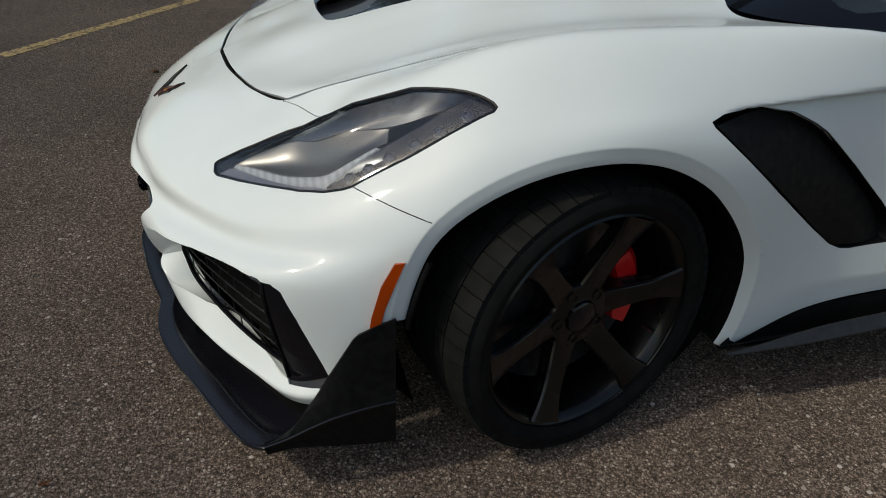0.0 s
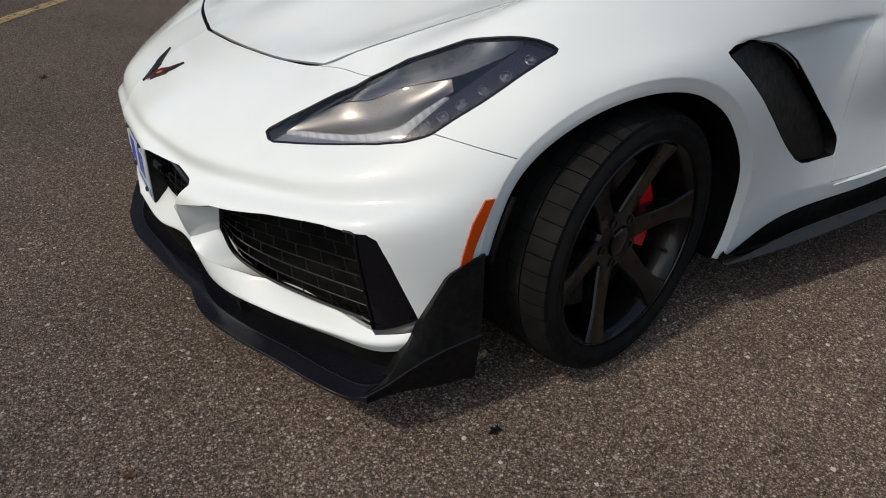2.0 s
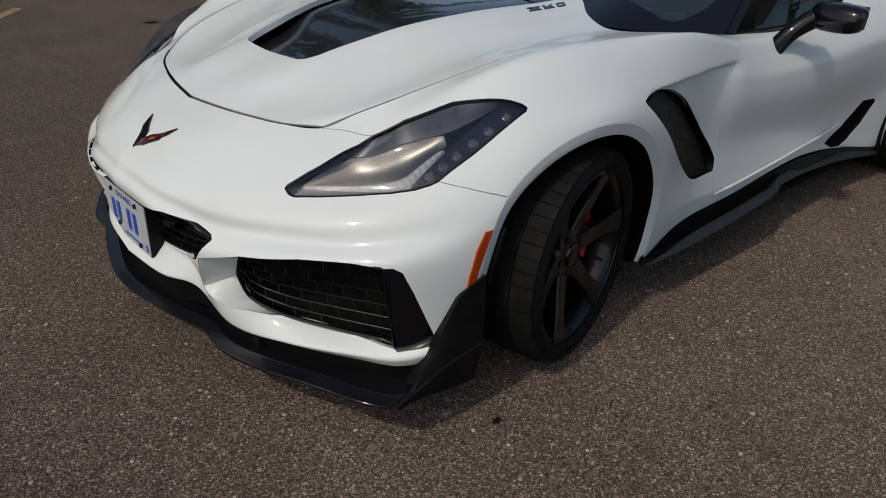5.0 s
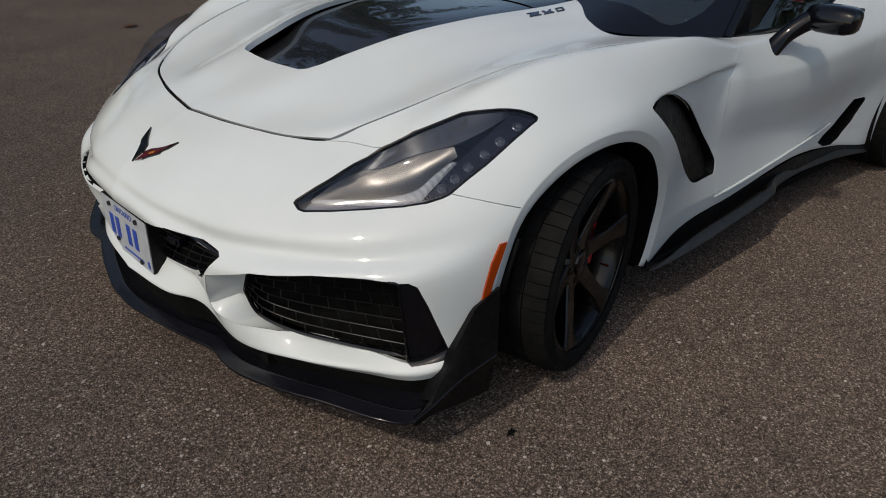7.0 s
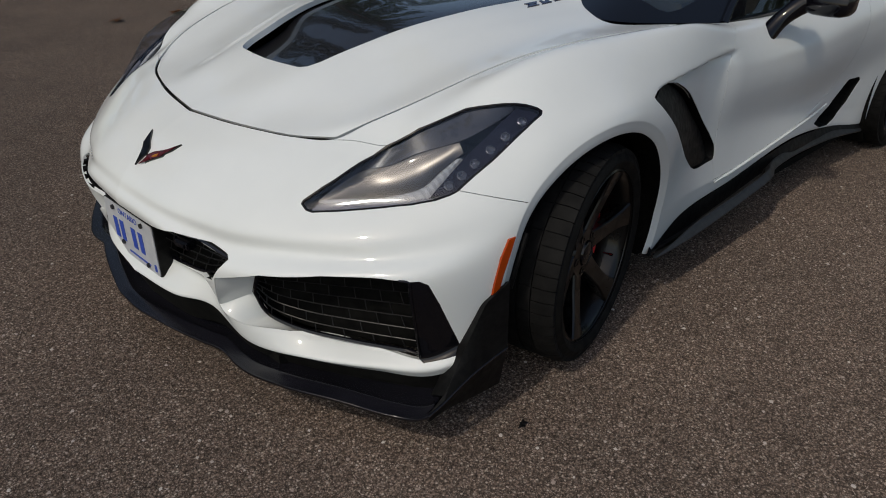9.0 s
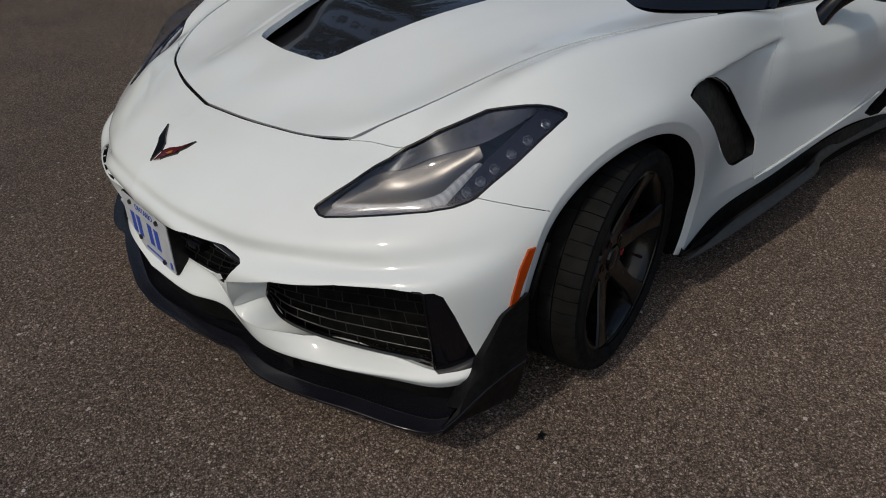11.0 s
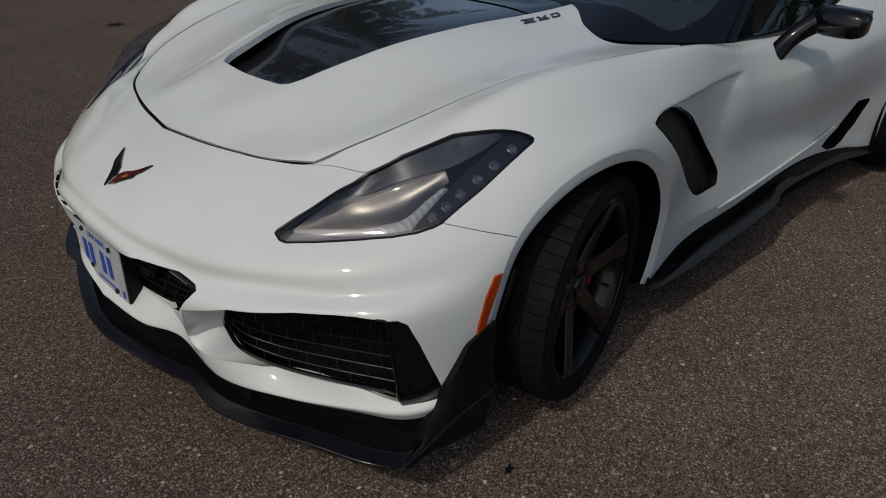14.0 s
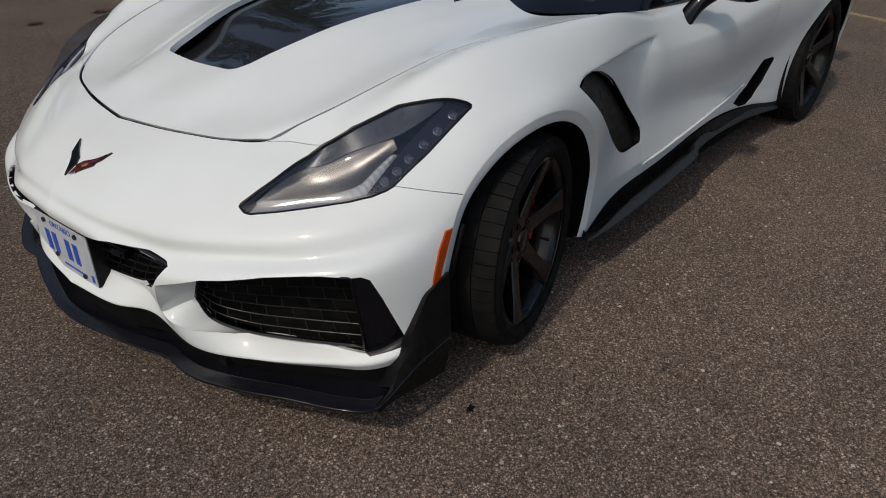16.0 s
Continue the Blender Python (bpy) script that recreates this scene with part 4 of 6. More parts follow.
def plate_part(name, outline, x0, x1, mat, parent, label=""):
    bm = plate_of([PLATE_AT @ Vector((x0, y, z)) for y, z in outline], x1 - x0, PLATE_AT.to_3x3() @ Vector((-1, 0, 0)))
    return part(name, bm, mat, parent, label, 30)


def rect(y, z, w, h):
    return [(y - w / 2, z - h / 2), (y + w / 2, z - h / 2), (y + w / 2, z + h / 2), (y - w / 2, z + h / 2)]


def rounded(y, z, w, h, r, cut=0.0):
    out = []
    for sy, sz, a0 in ((1, 1, 0), (-1, 1, 90), (-1, -1, 180), (1, -1, 270)):
        if cut and (sy, sz) == (1, -1):
            out += [(y + w / 2 - cut * 1.35, z - h / 2), (y + w / 2, z - h / 2 + cut * 0.85)]
            continue
        for k in range(5):
            a = radians(a0 + 22.5 * k)
            out.append((y + sy * (w / 2 - r) + r * math.cos(a), z + sz * (h / 2 - r) + r * math.sin(a)))
    return out


holder = plate_part("plate_holder", rounded(0, 0, 0.312, 0.158, 0.012, 0.075), 0.0, 0.055, SATIN_BLACK, car, "dark plate bracket")
plate = plate_part("number_plate", rounded(0, 0, 0.302, 0.152, 0.010, 0.075), -0.003, -0.0005, PLATE_WHITE, car, "white metal number plate with blue bars, lower corner bent")
for y in (0.092, 0.052, -0.022, -0.066):
    plate_part("number_bar", rect(y, -0.002, 0.026, 0.064), -0.0042, -0.0032, PLATE_BLUE, plate)
plate_part("lower_bar", rect(-0.035, -0.058, 0.130, 0.006), -0.0042, -0.0032, PLATE_BLUE, plate)
plate_part("crown_mark", rounded(-0.132, -0.055, 0.014, 0.022, 0.005), -0.0042, -0.0032, PLATE_BLUE, plate)
word = bpy.data.curves.new("word", "FONT")
word.body, word.size, word.extrude, word.align_x = "ONTARIO", 0.026, 0.0004, "CENTER"
word_ob = new("tmp_word", word)
me = bpy.data.meshes.new_from_object(word_ob.evaluated_get(bpy.context.evaluated_depsgraph_get()))
bpy.data.objects.remove(word_ob)
me.materials.append(PLATE_BLUE)
word_ob = new("province_name", me)
word_ob.parent = plate
word_ob.matrix_local = PLATE_AT @ Matrix.Translation((-0.0036, 0.0, 0.050)) @ Matrix(((0, 0, -1, 0), (-1, 0, 0, 0), (0, 1, 0, 0), (0, 0, 0, 1)))
for y, z in ((-0.089, 0.061), (0.089, 0.061), (-0.089, -0.061), (0.060, -0.040)):
    bm = spun([(0.0, 0.0005), (-0.004, 0.004), (-0.003, 0.007), (0.002, 0.0075), (0.004, 0.0075)], 14)
    bmesh.ops.transform(bm, matrix=PLATE_AT @ Matrix.Translation((-0.006, y, z)) @ Matrix.Rotation(radians(-90), 4, "Z"), verts=bm.verts)
    part("bolt", bm, STEEL, plate)

# ---- splitter and its end plates ----
EDGE = [(-0.950, 0, 0.154), (-0.948, 0.065, 0.154), (-0.931, 0.16, 0.154), (-0.912, 0.25, 0.154), (-0.890, 0.335, 0.155), (-0.868, 0.412, 0.156), (-0.869, 0.472, 0.151), (-0.862, 0.535, 0.147),
        (-0.820, 0.655, 0.148), (-0.766, 0.768, 0.150), (-0.704, 0.897, 0.148), (-0.666, 0.950, 0.146), (-0.638, 0.968, 0.150)]
TOP_IN = [(-0.850, 0, 0.150), (-0.848, 0.065, 0.150), (-0.840, 0.160, 0.150), (-0.825, 0.250, 0.150), (-0.805, 0.335, 0.148), (-0.785, 0.410, 0.146), (-0.772, 0.455, 0.138), (-0.758, 0.500, 0.132),
          (-0.715, 0.610, 0.130), (-0.650, 0.735, 0.130), (-0.600, 0.830, 0.132), (-0.570, 0.890, 0.136), (-0.560, 0.925, 0.140)]


def shifted(curve, dx, dw, dz):
    return [(x + dx, max(w + dw, 0) if w else 0, z + dz) for x, w, z in curve]


SPLITTER = rough_varied(varied(material("dusty_splitter_lacquer", (0.012, 0.012, 0.016), 0.3, 0.0, 0.0, 0.5), (0.006, 0.006, 0.009), (0.011, 0.011, 0.015), 9.0), 0.14, 0.24, 15.0)
blade = loft([left(c) for c in (shifted(TOP_IN, 0.03, -0.012, -0.002), TOP_IN, shifted(EDGE, 0.046, -0.026, 0.000), shifted(EDGE, 0.034, -0.019, 0.0062), shifted(EDGE, 0.030, -0.017, 0.0060), shifted(EDGE, 0.004, -0.002, 0.0008), EDGE, shifted(EDGE, 0.002, -0.001, -0.009), shifted(EDGE, 0.016, -0.01, -0.016), shifted(EDGE, 0.20, -0.08, -0.030))], 90, 50)
bm = outward(sheet(blade), (0, 0, 1))
splitter = part("front_splitter", outward(merged(bm.copy(), mirrored(bm)), (0, 0, 1)), SPLITTER, car, "dark slate-black front splitter blade")
skirt_rows = [left(c) for c in (shifted(CHIN[:8], 0.006, -0.004, 0.004), shifted(CHIN[:8], 0.012, -0.006, -0.012), shifted(CHIN[:8], 0.040, -0.02, -0.090))]
bm = outward(sheet(loft(skirt_rows, 60, 10)), (-1, 0, 0))
part("air_dam", outward(merged(bm.copy(), mirrored(bm)), (-1, 0, 0)), MATT_BLACK, splitter)
WING_TOP = [(-0.582, 0.953, 0.168), (-0.552, 0.956, 0.218), (-0.503, 0.960, 0.302), (-0.462, 0.964, 0.372), (-0.452, 0.965, 0.382), (-0.420, 0.968, 0.398), (-0.385, 0.971, 0.412)]
WING_CREASE = [(-0.638, 0.966, 0.148), (-0.594, 0.970, 0.164), (-0.548, 0.973, 0.186), (-0.510, 0.975, 0.201), (-0.475, 0.977, 0.211), (-0.435, 0.978, 0.219), (-0.386, 0.978, 0.224)]
WING_LOW = [(-0.634, 0.962, 0.126), (-0.588, 0.958, 0.128), (-0.540, 0.955, 0.120), (-0.503, 0.954, 0.112), (-0.468, 0.953, 0.106), (-0.430, 0.953, 0.102), (-0.382, 0.953, 0.098)]
plate_rows = [np.array(left(c)) for c in (shifted(WING_TOP, 0.006, -0.05, -0.03), shifted(WING_TOP, 0.001, -0.004, -0.001), WING_TOP, shifted(WING_CREASE, 0, -0.0015, 0.006), WING_CREASE, shifted(WING_CREASE, 0, -0.003, -0.004), WING_LOW)]
bm = sheet([[a + (b - a) * f for a, b in zip(row, after)] for row, after in zip(plate_rows, plate_rows[1:]) for f in (0.0, 0.5)] + [plate_rows[-1]])
both("splitter_end_plate", solidified(outward(bm, (0, -1, 0)), 0.010), SATIN_BLACK, splitter, "satin black folded end plate")
both("fold_edge", tube(smooth_line(left(shifted(WING_CREASE, 0, -0.0012, 0.0006)), 40), 0.0028, 6), GLOSS_BLACK, splitter, "shiny fold of the end plate")

# ---- side skirts ----
SK_TOP = [(0.392, 0.892, 0.172), (0.470, 0.868, 0.198), (0.640, 0.860, 0.222), (1.000, 0.858, 0.247), (1.210, 0.858, 0.265), (1.300, 0.858, 0.272), (1.500, 0.858, 0.284), (1.780, 0.848, 0.262), (2.020, 0.842, 0.230), (2.345, 0.876, 0.187)]
SK_MID = [(0.396, 0.902, 0.164), (0.480, 0.874, 0.142), (0.640, 0.870, 0.142), (1.000, 0.869, 0.164), (1.210, 0.868, 0.186), (1.300, 0.866, 0.204), (1.500, 0.872, 0.228), (1.780, 0.864, 0.214), (2.020, 0.860, 0.190), (2.345, 0.884, 0.156)]
SK_EDGE = [(0.388, 0.930, 0.170), (0.480, 0.938, 0.176), (0.640, 0.939, 0.180), (1.000, 0.938, 0.206), (1.210, 0.932, 0.226), (1.300, 0.902, 0.226), (1.500, 0.884, 0.222), (1.780, 0.876, 0.206), (2.020, 0.872, 0.184), (2.345, 0.892, 0.150)]
bm = sheet(loft([left(c) for c in (SK_TOP, SK_MID, shifted(SK_EDGE, 0, -0.044, -0.006), shifted(SK_EDGE, 0, -0.034, 0.0))], 110, 30))
# one skirt in two blacks: greyer lip for skylight, darker wall for shade
LIT_SKIRT = rough_varied(varied(material("satin_skirt_sky_lit", (0.012, 0.012, 0.013), 0.4, 0.0, 0.0, 0.5), (0.010, 0.010, 0.011), (0.022, 0.022, 0.023), 50.0), 0.34, 0.48, 40.0)
skirts = both("side_skirt", outward(bm, (0, -1, 0.2)), SATIN_BLACK, car, "satin black side skirt")
def lip_row(dw, dz):
    """The edge moved in and up, fading to nothing at its front end."""
    return [(x, w + dw * min(1, (x - 0.36) / 0.25), z + dz * min(1, (x - 0.36) / 0.25)) for x, w, z in SK_EDGE]


lip = sheet(loft([left(c) for c in (lip_row(-0.036, 0.0), lip_row(-0.024, 0.024), lip_row(-0.019, 0.026), lip_row(-0.002, 0.003), SK_EDGE, lip_row(-0.004, -0.006), lip_row(-0.12, -0.038))], 110, 30))
outward(lip, (0, -1, 0.2))
lip_twin = mirrored(lip)
for bm, side in ((lip, skirts[0]), (lip_twin, skirts[1])):
    part("skirt_lip", bm, LIT_SKIRT, side, "skirt lip in a lighter grey that stands for skylight")
SILL = [(0.845, 0.869, 0.288), (1.000, 0.868, 0.296), (1.420, 0.866, 0.332), (1.720, 0.858, 0.356), (1.850, 0.852, 0.372)]
both("sill_moulding", tube(smooth_line(left(SILL), 40), [0.003] * 4 + [0.0055] * 30 + [0.004] * 6, 8), PAINT, car)

# ---- flared lip round the front arch ----
bm = bmesh.new()
rings = []
for d, sink in ((0.0345, 0.0), (0.0315, -0.0002), (0.0290, 0.0012), (0.0150, 0.0062), (0.003, 0.0100), (0.0, 0.0122)):
    rings.append([bm.verts.new(skin(x, z, "side")[0] + Vector((0, sink, 0))) for (x, z), (_, base) in zip(offset_line(ARCH, d), ARCH) if base > (0.375 if x < 0 else 0.165)])
for a, b in zip(rings, rings[1:]):
    for k in range(len(a) - 1):
        bm.faces.new((a[k], a[k + 1], b[k + 1], b[k]))
liner = bmesh.new()
edge_rings = [[liner.verts.new(v.co + Vector((0, depth, 0)) + Vector((v.co.x, 0, v.co.z - 0.33)) * grow) for v in rings[-1]] for depth, grow in ((0.0, 0.0), (0.03, 0.02), (0.10, 0.04))]
for a, b in zip(edge_rings, edge_rings[1:]):
    for k in range(len(a) - 1):
        liner.faces.new((a[k], a[k + 1], b[k + 1], b[k]))
both("arch_lip", outward(bm, (0, -1, 0)), PAINT, car)
both("arch_liner", liner, MATT_BLACK, car)

# ---- marker lamp at the arch ----
MARK = [(-0.383, 0.518), (-0.366, 0.521), (-0.383, 0.480), (-0.401, 0.433), (-0.413, 0.385), (-0.424, 0.345), (-0.438, 0.335), (-0.426, 0.413), (-0.408, 0.475)]
bm = bmesh.new()
out = [skin(x, z, "side", -0.006)[0] for x, z in MARK]
mid = sum(out, Vector()) / len(out) + Vector((0, -0.003, 0))
vs = [bm.verts.new(p) for p in out]
for k in range(len(vs)):
    bm.faces.new((vs[k], vs[(k + 1) % len(vs)], bm.verts.new(mid)))
bmesh.ops.remove_doubles(bm, verts=bm.verts, dist=0.0001)
both("side_marker", solidified(outward(bm, (0, -1, 0)), 0.008), AMBER, car, "amber side marker lamp")
LIP_STRIP = [(-0.322, 0.515), (-0.336, 0.478), (-0.350, 0.428), (-0.361, 0.375)]
both("arch_liner_edge", tube([skin(x, z, "side", 0.006)[0] for x, z in LIP_STRIP], 0.006, 8), SATIN_BLACK, car)

# ---- fender vent: dark recess with one broad blade ----
outer = [skin(x, z, "side", 0.001)[0] for x, z in dense(VENT, 2)]
bm = bmesh.new()
c = sum(outer, Vector()) / len(outer)
rings = []
for f, d in ((1.0, 0.0), (0.985, 0.012), (0.955, 0.040), (0.5, 0.052)):
    rings.append([bm.verts.new(c.lerp(p, f) + Vector((0, d, 0))) for p in outer])
for a, b in zip(rings, rings[1:]):
    for k in range(len(a)):
        bm.faces.new((a[k], a[(k + 1) % len(a)], b[(k + 1) % len(a)], b[k]))
bm.faces.new(rings[-1])
vents = both("fender_vent", outward(bm, (0, -1, 0)), SATIN_BLACK, car, "black slanted fender vent")
V_FRONT = [(0.212, 0.730), (0.272, 0.680), (0.396, 0.583), (0.552, 0.464), (0.644, 0.394)]
V_MID = [(0.345, 0.735), (0.410, 0.686), (0.535, 0.590), (0.672, 0.474), (0.740, 0.386)]
V_REAR = [(0.440, 0.716), (0.512, 0.672), (0.634, 0.578), (0.752, 0.474), (0.806, 0.388)]
bm = sheet(loft([[skin(x, z, "side", sink)[0] for x, z in c] for c, sink in ((V_FRONT, 0.004), (V_MID, 0.006), (V_REAR, 0.022))], 30, 16))
for ob, b in zip(vents, (lambda q: (q, mirrored(q)))(solidified(outward(bm, (0, -1, 0)), 0.006))):
    part("blade", b, SATIN_BLACK, ob)

# ---- intakes ahead of and above the rear wheel ----
for name, outline, mode, push in (("rear_intake", REAR_VENT, "side", Vector((0.02, 0.07, 0))), ("haunch_intake", HAUNCH_VENT, "top", Vector((0.03, 0.03, -0.06)))):
    outer = [skin(a, b, mode, 0.001)[0] for a, b in dense(outline, 3)]
    c = sum(outer, Vector()) / len(outer)
    bm = bmesh.new()
    rings = [[bm.verts.new(c.lerp(p, f) + push * d) for p in outer] for f, d in ((1, 0), (0.97, 0.15), (0.9, 1.0))]
    for a, b in zip(rings, rings[1:]):
        for k in range(len(a)):
            bm.faces.new((a[k], a[(k + 1) % len(a)], b[(k + 1) % len(a)], b[k]))
    bm.faces.new(rings[-1])
    both(name, outward(bm, (0, -1, 0.3)), SATIN_BLACK, car)

# ---- headlights ----
NAVY = rough_varied(material("dark_blue_bezel", (0.016, 0.016, 0.028), 0.2, 0.0, 0.0, 0.2), 0.14, 0.24, 25.0)
BROW_TRIM = rough_varied(material("smoky_lamp_brow", (0.060, 0.065, 0.082), 0.3, 0.0, 0.0, 0.4), 0.24, 0.36, 25.0)
def on_lamp(x, w, sink):
    return skin(x, w, "top", sink)[0]


lamp_cover.normal_update()
outward(lamp_cover, (-0.4, -0.2, 0.9))
cover = lamp_cover.copy()


def from_rim(x, w):
    """Distance from a place in plan to the lamp's outline."""
    best = 1.0
    for (x0, w0), (x1, w1) in zip(LAMP, LAMP[1:] + LAMP[:1]):
        f = ((x - x0) * (x1 - x0) + (w - w0) * (w1 - w0)) / max((x1 - x0) ** 2 + (w1 - w0) ** 2, 1e-9)
        f = min(max(f, 0), 1)
        best = min(best, math.hypot(x - x0 - f * (x1 - x0), w - w0 - f * (w1 - w0)))
    return best


for v in cover.verts:
    v.co += skin_normal(v.co) * (0.036 * ease(0.0, 0.085, from_rim(v.co.x, -v.co.y)) - 0.001)
solidified(cover, 0.003)
rim_points = [on_lamp(x, w, 0.003) for x, w in dense(LAMP, 2)]
frame_bm = tube(rim_points, 0.0042, 8, True)
# bowl: the cover's own surface sunk, joined to its rim by a wall
bowl = bmesh.new()
wall = [[bowl.verts.new(on_lamp(x, w, s)) for x, w in dense(LAMP, 1)] for s in (0.004, 0.068)]
for k in range(len(wall[0])):
    n = (k + 1) % len(wall[0])
    bowl.faces.new((wall[0][k], wall[0][n], wall[1][n], wall[1][k]))
floor_c = bowl.verts.new(on_lamp(-0.43, 0.735, 0.085))
for k in range(len(wall[1])):
    bowl.faces.new((wall[1][k], wall[1][(k + 1) % len(wall[1])], floor_c))
outward(bowl, (-0.4, -0.2, 0.9))
lamps = both("headlight", bowl, BROW_TRIM, car, "clear headlight with dark housing and curved light bar")


def lamp_part(name, bm, mat, label=""):
    twin = mirrored(bm)
    return part(name, bm, mat, lamps[0], label), part(name, twin, mat, lamps[1], label)


def lamp_sheet(outline, sink, thick=0.003, raise_mid=0.0):
    bm = bmesh.new()
    pts = [on_lamp(x, w, sink) for x, w in dense(outline, 3)]
    c = sum(pts, Vector()) / len(pts) + Vector((-0.3, -0.2, 0.9)) * raise_mid
    cv = bm.verts.new(c)
    mid = [bm.verts.new(p.lerp(c, 0.45) + Vector((-0.3, -0.2, 0.9)) * raise_mid * 0.6) for p in pts]
    vs = [bm.verts.new(p) for p in pts]
    n = len(vs)
    for k in range(n):
        bm.faces.new((vs[k], vs[(k + 1) % n], mid[(k + 1) % n], mid[k]))
        bm.faces.new((mid[k], mid[(k + 1) % n], cv))
    return solidified(outward(bm, (-0.4, -0.2, 0.9)), thick)


for ob in lamp_part("cover", cover, CLEAR, "clear lens cover"):
    ob.visible_shadow = False
lamp_part("rim", frame_bm, GLOSS_BLACK)
BROW_LINE = [(-0.655, 0.582), (-0.601, 0.601), (-0.532, 0.621), (-0.486, 0.669), (-0.438, 0.720), (-0.369, 0.771), (-0.287, 0.807), (-0.230, 0.824)]
BROW_TOP = [(-0.233, 0.818), (-0.271, 0.784), (-0.312, 0.743), (-0.381, 0.707), (-0.441, 0.668), (-0.469, 0.638), (-0.537, 0.614), (-0.601, 0.600)]
def lamp_strip(line_a, line_b, sink_a, sink_b, n=40, thick=0.003):
    a, b = smooth_line(line_a, n), smooth_line(line_b, n)
    grid_ = [[on_lamp(*(p * (1 - f) + q * f), sink_a * (1 - f) + sink_b * f) for f in np.linspace(0, 1, 6)] for p, q in zip(a, b)]
    return solidified(outward(sheet(grid_), (-0.4, -0.2, 0.9)), thick)


lamp_part("brow_bezel", lamp_strip(BROW_LINE, BROW_TOP[::-1], 0.020, 0.008), BROW_TRIM, "smoky blue-grey brow bezel")
POD = rough_varied(material("dull_lamp_pod", (0.20, 0.20, 0.225), 0.3, 0.8), 0.2, 0.4, 90.0)
LED_STRIP = [(-0.226, 0.826), (-0.354, 0.812), (-0.384, 0.809), (-0.436, 0.807), (-0.487, 0.805), (-0.456, 0.833), (-0.437, 0.841), (-0.399, 0.848), (-0.344, 0.856), (-0.290, 0.862), (-0.239, 0.868), (-0.195, 0.869), (-0.192, 0.863)]
lamp_part("lamp_strip", lamp_sheet(LED_STRIP, 0.013), NAVY)
for x, w in ((-0.445, 0.821), (-0.411, 0.829), (-0.374, 0.834), (-0.329, 0.841), (-0.286, 0.848), (-0.235, 0.854)):
    p, n = skin(x, w, "top", 0.0115)
    turn = Vector((0, -1, 0)).rotation_difference(n).to_matrix().to_4x4()
    bm = spun([(0.002, 0.0125), (-0.0015, 0.0125), (-0.0025, 0.0105), (0.000, 0.0095), (0.003, 0.0005)], 6)
    bmesh.ops.transform(bm, matrix=Matrix.Translation(p) @ turn, verts=bm.verts)
    pod = lamp_part("lamp_pod", bm, POD)
    bm = spun([(-0.001, 0.009), (-0.0035, 0.006), (-0.0045, 0.0005)], 10)
    bmesh.ops.transform(bm, matrix=Matrix.Translation(p) @ turn, verts=bm.verts)
    lamp_part("pod_lens", bm, LENS)
# light bar: a bent strip with a ribbed face
FROST = rough_varied(material("frosted_light_bar", (0.62, 0.63, 0.64), 0.5, 0.0, 0.1), 0.42, 0.6, 80.0)
wave = node(FROST, "ShaderNodeTexWave", Scale=22.0, Distortion=1.2)
wire(FROST, coords(FROST), wave.inputs["Vector"])
wire(FROST, ramp(FROST, wave.outputs["Fac"], [(0.2, (0.34, 0.345, 0.35)), (0.8, (0.47, 0.475, 0.48))]), bsdf(FROST).inputs["Base Color"])
BAR_IN = [(-0.646, 0.596), (-0.589, 0.659), (-0.552, 0.705), (-0.524, 0.739), (-0.500, 0.764), (-0.477, 0.777), (-0.448, 0.783), (-0.397, 0.793)]
BAR_OUT = [(-0.661, 0.598), (-0.601, 0.675), (-0.564, 0.724), (-0.534, 0.762), (-0.496, 0.798), (-0.466, 0.802), (-0.432, 0.805), (-0.385, 0.807)]
a, b = smooth_line(BAR_IN, 40), smooth_line(BAR_OUT, 40)
bm = sheet([[on_lamp(*p, 0.024), on_lamp(*(p * 0.7 + q * 0.3), 0.017), on_lamp(*(p * 0.3 + q * 0.7), 0.017), on_lamp(*q, 0.022)] for p, q in zip(a, b)])
lamp_part("light_bar", solidified(outward(bm, (-0.4, -0.2, 0.9)), 0.006), FROST, "frosted bent light bar")
# curved satin shell that fills the chamber, and the pale bezel under the bar
SHELL = rough_varied(material("satin_reflector", (0.20, 0.185, 0.168), 0.34, 0.95), 0.30, 0.38, 30.0)
SHELL_IN = [(-0.655, 0.587), (-0.601, 0.600), (-0.532, 0.620), (-0.486, 0.665), (-0.438, 0.717), (-0.394, 0.755), (-0.367, 0.774)]
SHELL_OUT = [(-0.660, 0.597), (-0.598, 0.661), (-0.559, 0.707), (-0.527, 0.747), (-0.498, 0.770), (-0.448, 0.782), (-0.375, 0.797)]
a, b = smooth_line(SHELL_IN, 40), smooth_line(SHELL_OUT, 40)
dish = []
for i, (p, q) in enumerate(zip(a, b)):
    bow = math.sin(math.pi * i / 39) * 0.020
    dish.append([on_lamp(*(p * (1 - f) + q * f), 0.023 + bow * math.sin(math.pi * f)) for f in np.linspace(0, 1, 14)])
lamp_part("reflector", solidified(outward(sheet(dish), (-0.4, -0.2, 0.9)), 0.002), SHELL)
BEZEL_OUT = [(-0.680, 0.600), (-0.626, 0.666), (-0.566, 0.738), (-0.521, 0.787), (-0.483, 0.819)]
BEZEL = rough_varied(material("pale_lamp_bezel", (0.26, 0.26, 0.30), 0.35, 0.3), 0.28, 0.42, 40.0)
lamp_part("lower_bezel", lamp_strip(BAR_OUT[:5], BEZEL_OUT, 0.014, 0.006, 24), BEZEL)
# ---- emblem and badge as plain shapes ----
# the emblem crosses the middle: outward is positive on the driver's side


def nose(x, w, lift):
    q, n = skin(x, abs(w), "top", -lift)
    return Vector((q.x, -w, q.z))


